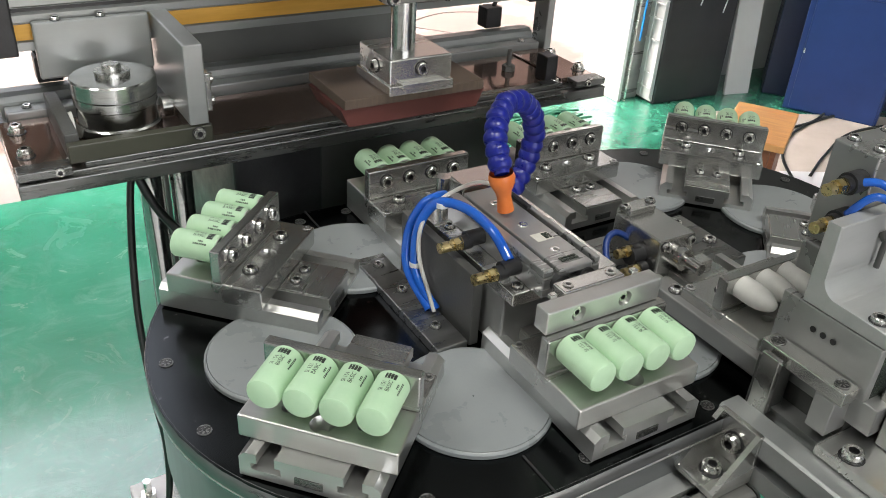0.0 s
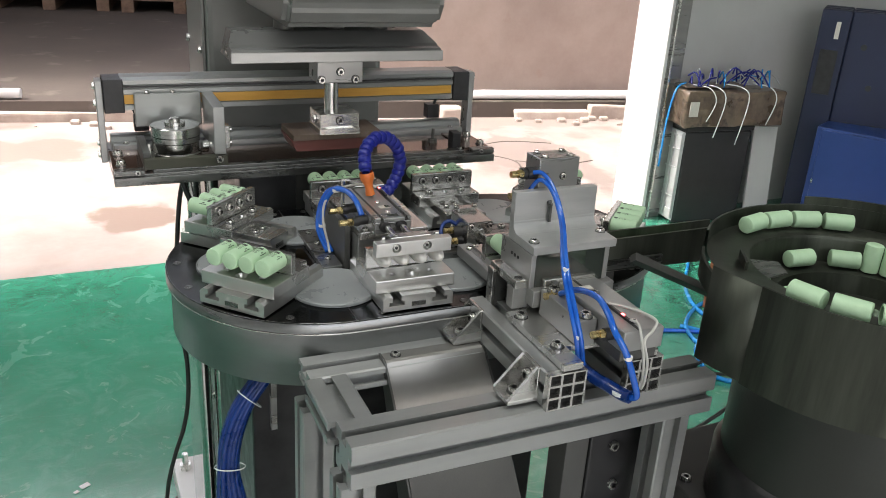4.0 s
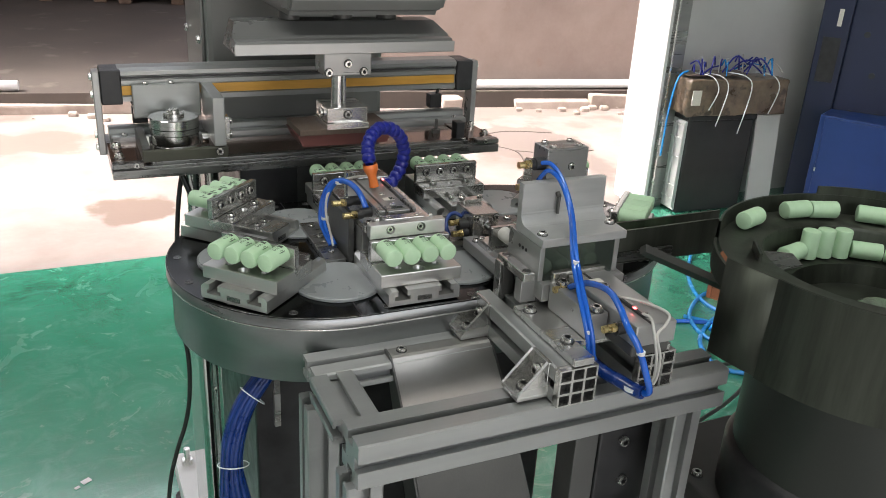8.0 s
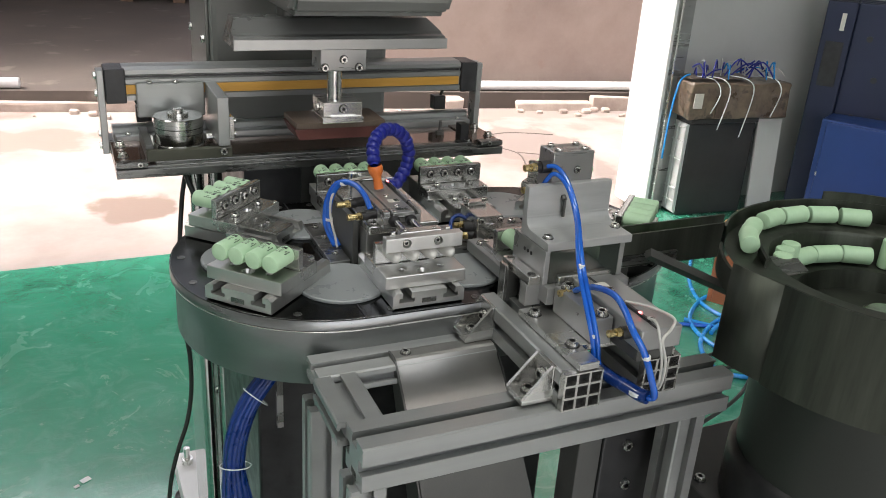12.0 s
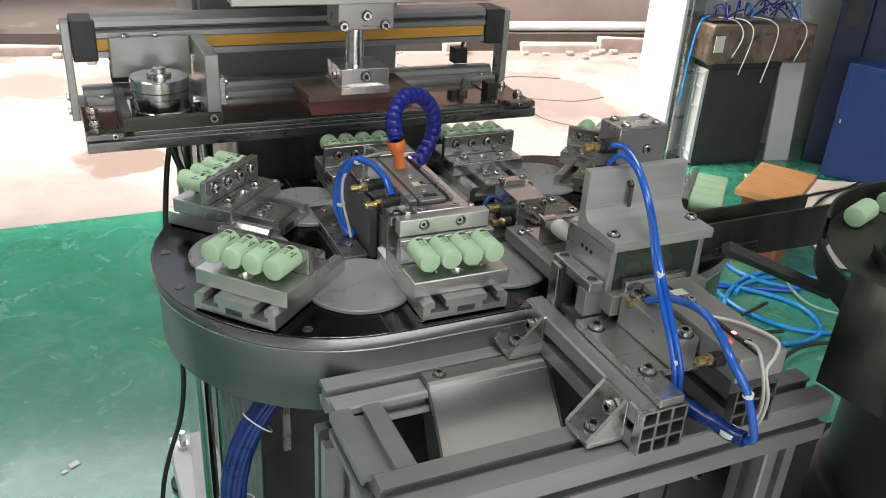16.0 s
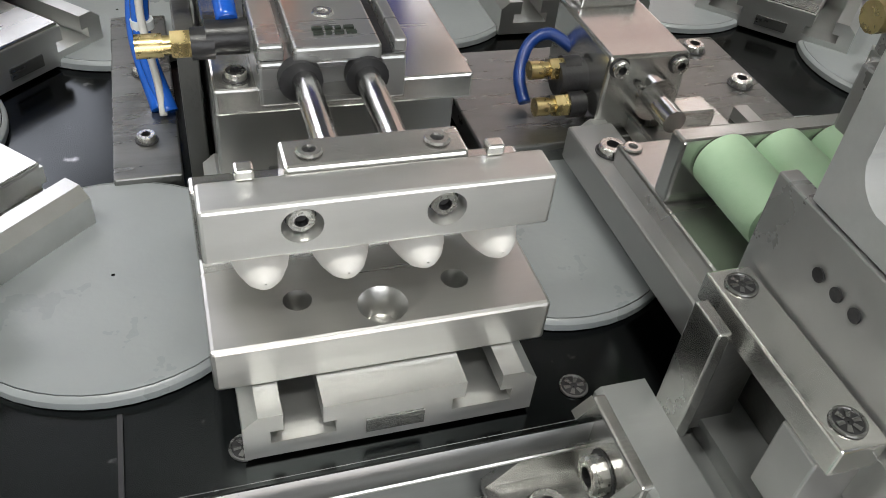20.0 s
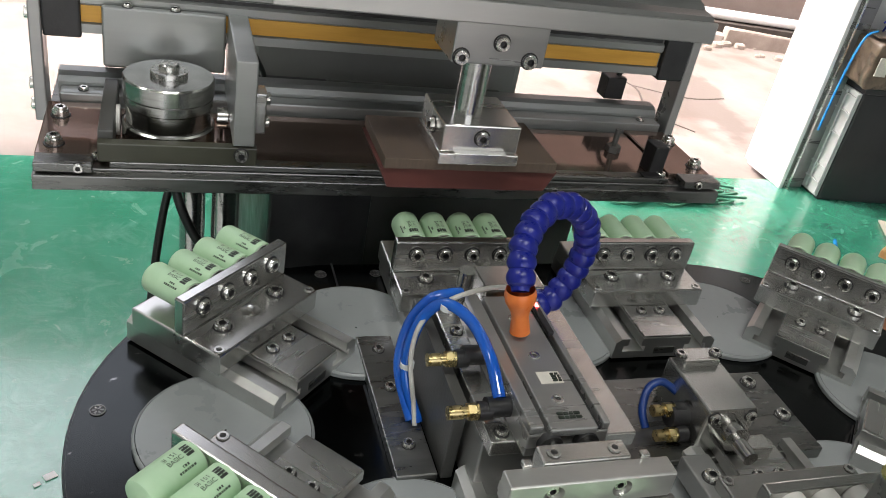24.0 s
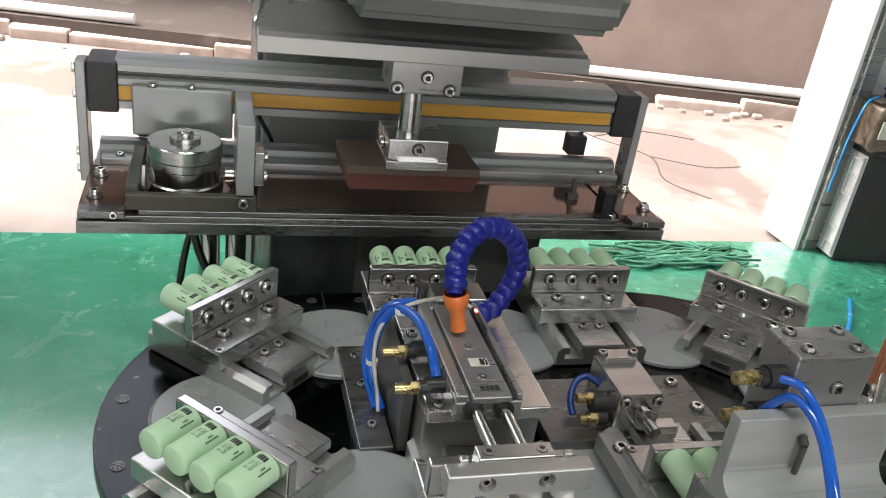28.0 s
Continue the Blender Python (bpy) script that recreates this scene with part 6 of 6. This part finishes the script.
for k in range(30):
    c = to_carton @ Vector((rnd.uniform(0.0, 0.38), rnd.uniform(0.0, 0.09), 0.148))
    d = Vector((rnd.uniform(-1, 1), rnd.uniform(-1, 1), 0)).normalized() * rnd.uniform(0.02, 0.06)
    part("scrap_piece", tube(bmesh.new(), [c - d, c + Vector((0, 0, rnd.uniform(0.01, 0.06))), c + d + Vector((0, 0, rnd.uniform(-0.005, 0.05)))], 0.0030 if k % 3 else 0.002, 6, 5), SKY_TUBE if k % 5 == 1 else (LOC_BLUE if k % 3 else GREY_WIRE), scraps)
for k, (u, drop) in enumerate(((0.06, 0.10), (0.10, 0.16), (0.20, 0.19), (0.32, 0.12))):
    pts = [to_carton @ Vector(p) for p in ((u - 0.05, 0.02, 0.15), (u - 0.01, -0.03, 0.145), (u + 0.012, -0.046, 0.10), (u - 0.014, -0.044, 0.13 - drop))]
    part("scrap_piece", tube(bmesh.new(), pts, 0.0022, 6, 5), WHITE_TIE, scraps)
pts = [to_carton @ Vector(p) for p in ((0.0, 0.05, 0.15), (-0.05, 0.03, 0.13), (-0.075, 0.02, 0.02), (-0.08, 0.02, -0.15))]
part("scrap_piece", tube(bmesh.new(), pts, 0.0036, 8, 6), SKY_TUBE, scraps)

cabinet = thing("steel_cabinet", "blue painted steel cabinet with a plain door", "cabinet", pose(2.450, 1.735, 0, 0, 0, -62))
part("cabinet_body", one_box(0, 0.30, 0, 0.40, 0.0, 0.405, 0.004), BLUE_CABINET, cabinet)
part("cabinet_door", one_box(0.020, 0.294, -0.010, -0.001, 0.008, 0.398, 0.003), BLUE_CABINET, cabinet)
part("lock", one_box(0.020, 0.026, -0.014, -0.0105, 0.20, 0.215, 0.001), SCREW, cabinet, "small steel lock")
tall = thing("plastic_pallets", "navy plastic pallets stacked upright beside the wall", "pallet", pose(2.475, 1.850, 0, 0, 0, -50))
for k in range(3):
    bm = bmesh.new()
    box(bm, 0.0, 0.10, 0.02 + 0.07 * k, 0.08 + 0.07 * k, 0.0, 0.80, 0.006)
    box(bm, 0.1005, 0.70, 0.03 + 0.07 * k, 0.07 + 0.07 * k, 0.0, 0.80, 0.006)
    part("pallet", bm, NAVY, tall)
# Black panel on the pallet gives the shade of its grip opening.
part("grip_hole", one_box(0.02, 0.08, 0.017, 0.0195, 0.50, 0.66, 0.001), BLACK, tall, "black panel for the shade in a grip opening")
# Black discs on the face stand for shade in shallow dimples.
dimple_bm = bmesh.new()
rod(dimple_bm, (0, 0, 0), (0, -0.0015, 0), 0.011, seg=14)
dimple = part("vent_hole", dimple_bm, BLACK, tall, "", pose(0.16, 0.0295, 0.12))
for i in range(6):
    for j in range(5):
        if i or j:
            same_mesh("vent_hole", dimple.data, tall, pose(0.16 + 0.09 * i + 0.045 * (j % 2), 0.0295, 0.12 + 0.14 * j))
part("label_plate", one_box(0.055, 0.070, 0.0165, 0.0192, 0.70, 0.76), LABEL, tall, "pale paper label")
panel = thing("grey_board", "pale grey board leaning behind the crate", "board", pose(2.345, 1.90, 0, -6, 0, -12))
part("board", one_box(0, 0.10, 0, 0.012, 0.0, 0.36, 0.002), HALL_WALL, panel)
sheet = thing("cardboard_sheet", "flattened beige cardboard on the floor", "cardboard", pose(2.0, 1.50, 0.002, 0, 0, -28))
part("sheet", one_box(0.0, 0.85, -0.20, 0.34, 0.0, 0.006, 0.001), CARD_PALE, sheet)
part("paper", one_box(0.06, 0.40, -0.36, -0.12, 0.0062, 0.009, 0.001), WHITE_PAINT, sheet, "white paper sheet")

stool = thing("wooden_box", "small orange varnished wooden box on the floor", "box", pose(1.62, 1.30, 0, 0, 0, 32))
part("lid", one_box(0.0, 0.262, -0.158, 0.0, 0.200, 0.220, 0.003), WOOD, stool, "orange varnished lid")
for x0, x1, y0, y1 in ((0.028, 0.234, -0.140, -0.126), (0.028, 0.234, -0.032, -0.018), (0.028, 0.042, -0.1255, -0.0325), (0.220, 0.234, -0.1255, -0.0325)):
    part("side_board", one_box(x0, x1, y0, y1, 0, 0.1995, 0.002), WOOD_RED, stool, "red-brown wooden side")

cloth = thing("green_netting", "crumpled strip of green netting on the floor", "cloth")
rnd = random.Random(12)
for k in range(26):
    y0, x0 = rnd.uniform(1.89, 2.03), rnd.uniform(1.22, 1.40)
    pts = [(x0 + 0.09 * i + rnd.uniform(-0.02, 0.02), y0 + rnd.uniform(-0.03, 0.03), rnd.uniform(0.004, 0.018)) for i in range(5)]
    part("fold", tube(bmesh.new(), pts, rnd.uniform(0.003, 0.0055), 6, 4), CLOTH, cloth)

hose("floor_cable", [(0.112, 0.62, 0.747), (0.098, 0.60, 0.70), (0.088, 0.58, 0.62), (0.088, 0.57, 0.54), (0.092, 0.57, 0.488), (0.090, 0.57, 0.436), (0.082, 0.57, 0.392), (0.068, 0.57, 0.350), (0.055, 0.57, 0.295), (0.046, 0.57, 0.20), (0.044, 0.58, 0.08), (0.06, 0.62, 0.006)], 0.0029, BLACK_CABLE, "black cable hanging down beside the table", "cable")
hose("floor_cable", [(0.100, 0.60, 0.745), (0.115, 0.58, 0.70), (0.150, 0.55, 0.66), (0.19, 0.54, 0.62)], 0.0034, BLACK_CABLE, "black cable under the printing bed", "cable")
for pts in (((1.90, 1.68), (1.817, 1.571), (1.703, 1.443), (1.628, 1.31), (1.620, 1.20), (1.685, 1.105), (1.76, 1.085), (1.835, 1.060), (1.857, 1.003), (1.847, 0.927), (1.80, 0.85)),
            ((1.90, 1.34), (1.733, 1.319), (1.635, 1.300), (1.530, 1.222), (1.487, 1.144), (1.480, 1.068), (1.500, 0.997), (1.545, 0.935), (1.610, 0.895), (1.733, 0.863), (1.86, 0.84)),
            ((1.70, 1.195), (1.603, 1.180), (1.524, 1.142), (1.446, 1.075), (1.404, 0.985), (1.413, 0.936), (1.449, 0.906), (1.503, 0.885), (1.562, 0.890), (1.606, 0.914), (1.632, 0.956), (1.641, 1.010), (1.614, 1.078), (1.556, 1.145), (1.50, 1.21)),
            ((1.52, 1.12), (1.57, 1.150), (1.657, 1.166), (1.772, 1.138), (1.83, 1.103))):
    hose("floor_hose", [(x, y, 0.0065) for x, y in pts], 0.0062, SKY_TUBE, "light blue air hose lying in loose loops on the floor")
hose("floor_wire", [(1.76, 1.20, 0.016), (1.70, 1.13, 0.016), (1.668, 1.064, 0.016), (1.660, 0.997, 0.016), (1.699, 0.933, 0.016), (1.727, 0.891, 0.016), (1.78, 0.84, 0.016)], 0.0034, GREEN_WIRE, "thin pale green wire lying over the hoses", "wire")
hose("floor_hose", [(1.30, 1.24, 0.0062), (1.467, 1.19, 0.0062), (1.569, 1.141, 0.0062), (1.70, 1.08, 0.0062)], 0.0058, BLUE_TUBE, "blue air hose lying on the floor")
for pts in (((1.25, 0.985), (1.36, 1.004), (1.443, 1.019), (1.56, 1.05)), ((1.22, 0.95), (1.346, 0.952), (1.408, 0.952), (1.5, 0.93)), ((1.16, 0.76), (1.277, 0.799), (1.373, 0.841), (1.46, 0.90)), ((1.38, 0.82), (1.432, 0.846), (1.497, 0.862), (1.572, 0.850), (1.628, 0.790), (1.67, 0.73)), ((1.45, 0.75), (1.53, 0.80), (1.64, 0.86), (1.78, 0.98)), ((1.98, 1.30), (2.10, 1.44), (2.30, 1.55), (2.55, 1.58), (2.75, 1.50)), ((2.02, 1.44), (2.20, 1.56), (2.42, 1.58), (2.62, 1.66)), ((2.05, 1.30), (2.22, 1.38), (2.45, 1.46), (2.70, 1.44))):
    hose("floor_cable", [(x, y, 0.013) for x, y in pts], 0.0045, BLACK_CABLE, "black cable lying on the floor", "cable")
for x, y, w in ((-0.062, 1.019, 0.009), (-0.078, 1.004, 0.005)):
    flake = thing("paper_scrap", "tiny white paper flake on the green floor", "scrap", pose(x, y, 0.001, 0, 0, 30))
    part("scrap_piece", one_box(-w, w, -w * 0.7, w * 0.7, 0, 0.0015, 0.0004), WHITE_PAINT, flake)
scrap = thing("paper_scrap", "small white paper scrap on the green floor", "scrap", pose(1.235, 1.02, 0.001, 0, 0, 20))
part("scrap_piece", one_box(-0.02, 0.02, -0.008, 0.008, 0, 0.002, 0.0005), WHITE_PAINT, scrap)


# ---- what moves ----
CYCLE, T0, INDEX = 7.92, 7.02, (6.96, 14.88, 22.80)


def ease(u):
    u = min(1.0, max(0.0, u))
    return u * u * (3 - 2 * u)


def glide(u):
    u = min(1.0, max(0.0, u))
    return 0.65 * u + 0.35 * ease(u)


def chain(t):
    """How far the chain has gone at t seconds: one pitch at each index."""
    return sum(PITCH * glide((t - i) / 0.53) for i in INDEX)


def index_times():
    ts = [0.0]
    for i in INDEX:
        ts += [i + 0.53 * k / 10 for k in range(11)]
    return ts + [28.0]


def head_pose(t):
    """The head: forward and up, down to print, up, back over the bed, down to take ink, up, forward."""
    f = (t - T0) % CYCLE
    keys = ((0.0, 0.565, 0.811), (0.28, 0.537, 0.811), (0.55, 0.490, 0.811), (0.80, 0.470, 0.812), (2.95, 0.470, 0.812), (3.15, 0.470, 0.803), (3.55, 0.470, 0.786), (3.80, 0.470, 0.782), (3.95, 0.470, 0.785), (4.25, 0.470, 0.803), (4.65, 0.472, 0.811),
            (4.80, 0.482, 0.811), (4.98, 0.503, 0.811), (5.12, 0.531, 0.811), (5.40, 0.585, 0.811), (5.60, 0.595, 0.811), (5.75, 0.596, 0.811), (6.20, 0.597, 0.780), (6.51, 0.597, 0.777), (6.80, 0.597, 0.777), (7.31, 0.597, 0.792), (7.55, 0.592, 0.810), (7.81, 0.579, 0.811), (7.93, 0.565, 0.811))
    for (a, y0, z0_), (b, y1, z1_) in zip(keys, keys[1:]):
        if f <= b:
            u = (f - a) / (b - a)
            return pose(HEAD_X, y0 + (y1 - y0) * u, z0_ + (z1_ - z0_) * u)
    return pose(HEAD_X, 0.565, 0.811)


def cup_x(t):
    f = (t - T0) % CYCLE
    return 0.103 + 0.322 * (glide((f - 1.15) / 1.88) - glide((f - 3.13) / 0.74))


def push_out(t):
    """The pusher: out at the end of each cycle, back before the next index."""
    f = (t - T0) % CYCLE
    return 0.0295 * (ease((f - 4.39) / 0.10) - ease((f - 6.95) / 0.25))


def motions():
    times = index_times()
    for k, fx in enumerate(FIXTURES):
        walk(fx, [(t, on_loop(PITCH * k + chain(t), 0, TOP)) for t in times])
    for k, d in enumerate(DISCS):
        walk(d, [(t, on_loop(PITCH * (k + 0.5) + chain(t), -0.002, TOP)) for t in times])
    every = [round(0.14 * k, 2) for k in range(201)]
    walk(head, [(t, head_pose(t)) for t in every])
    walk(cup, [(t, pose(cup_x(t), 0.588, -0.0045)) for t in every])
    pt = sorted({0.0, 28.0} | {round(T0 + CYCLE * c + f, 2) for c in (-1, 0, 1, 2) for f in (0, 1, 3, 4.38, 4.44, 4.48, 4.54, 5, 6, 6.93, 7.0, 7.1, 7.22) if 0 < T0 + CYCLE * c + f < 28})
    walk(pusher, [(t, pose(0, -push_out(t), 0)) for t in pt])
    for st, caps in CAP_SETS.items():
        # a set is pushed off when it stands at the unloading station
        turns = (8 - st) % 8
        off = T0 + CYCLE * (turns - 1) + 4.40
        for k, c in enumerate(caps):
            rows = []
            for t in sorted(set(times)):
                if t < off:
                    rows.append((t, cap_pose(PITCH * st + chain(t), k)))
            if off < 28 and turns < 4:
                s = PITCH * st + chain(off)
                base = cap_pose(s, k)
                tumble = 25 * ((k * 7) % 3 - 1)
                for dt, dy, dz, rx in ((0, 0, 0, 0), (0.03, 0.016, 0, 0), (0.06, 0.036, -0.010, -20), (0.09, 0.056, -0.045, -50), (0.13, 0.078, -0.12, -75), (0.17, 0.095, -0.24, -80), (0.24, 0.120, -0.45, -70)):
                    if off + dt < 28:
                        rows.append((off + dt, base @ pose(0, dy, dz, rx, 0, tumble * dt)))
                if off + 0.35 < 28:
                    rest = pose(base.translation.x - 0.02 + 0.012 * k, 0.06 + 0.02 * k, 0.012 + 0.02 * turns, 0, 0, 40 * k)
                    rows += [(off + 0.35, rest), (28.0, rest)]
            if rows[-1][0] < 28:
                rows.append((28.0, rows[-1][1]))
            walk(c, rows)
    loads = [T0 + CYCLE * (n - 1) + 4.60 for n in range(4)]
    for j, c in enumerate(FEED):
        load, k = loads[j // 4] if j < 16 else 99.0, j % 4
        # caps past the thirteenth ride up the bowl and join the tail of the queue after a loading
        joins = loads[(j - 13) // 4] + 1.30 + 1.10 * ((j - 13) % 4) if j > 12 else -1.0
        when = set(times) | {v for m in loads for v in (m, m + 0.1, m + 0.2, m + 0.3, m + 0.9, m + 1.1, m + 1.3) if v < 28}
        rows = [(float(t), bowl_pose(0.124, 118 - 14 * (joins - t), 0, False)) for t in range(28) if t < joins - 0.5]
        if j > 12:
            rows.append((joins, bowl_pose(0.124, 118, 0, False)))
        for t in sorted(when):
            if t < joins + 0.45:
                continue
            if t <= load:
                step = sum(ease((t - m - 0.9) / 0.4) for m in loads)
                if j > 12 and len(rows) and rows[-1][0] == joins:
                    rows.append((joins + 0.4, feed_pose(j - 4 * sum(ease((joins + 0.4 - m - 0.9) / 0.4) for m in loads))))
                rows.append((t, feed_pose(j - 4 * step)))
            else:
                u = ease((t - load) / 0.3)
                goal = cap_pose(PITCH + chain(t) - chain(load), 3 - k)
                rows.append((t, goal if u >= 1 else pose(*feed_pose(k).translation.lerp(goal.translation, u), 0, 0, 180)))
        walk(c, rows)
    for c, r, a, z, stand_up in BOWL_CAPS:
        speed = 14.0 if r > 0.11 else 11.7
        walk(c, [(float(t), bowl_pose(r, a + speed * t, z, stand_up)) for t in range(29)])


motions()
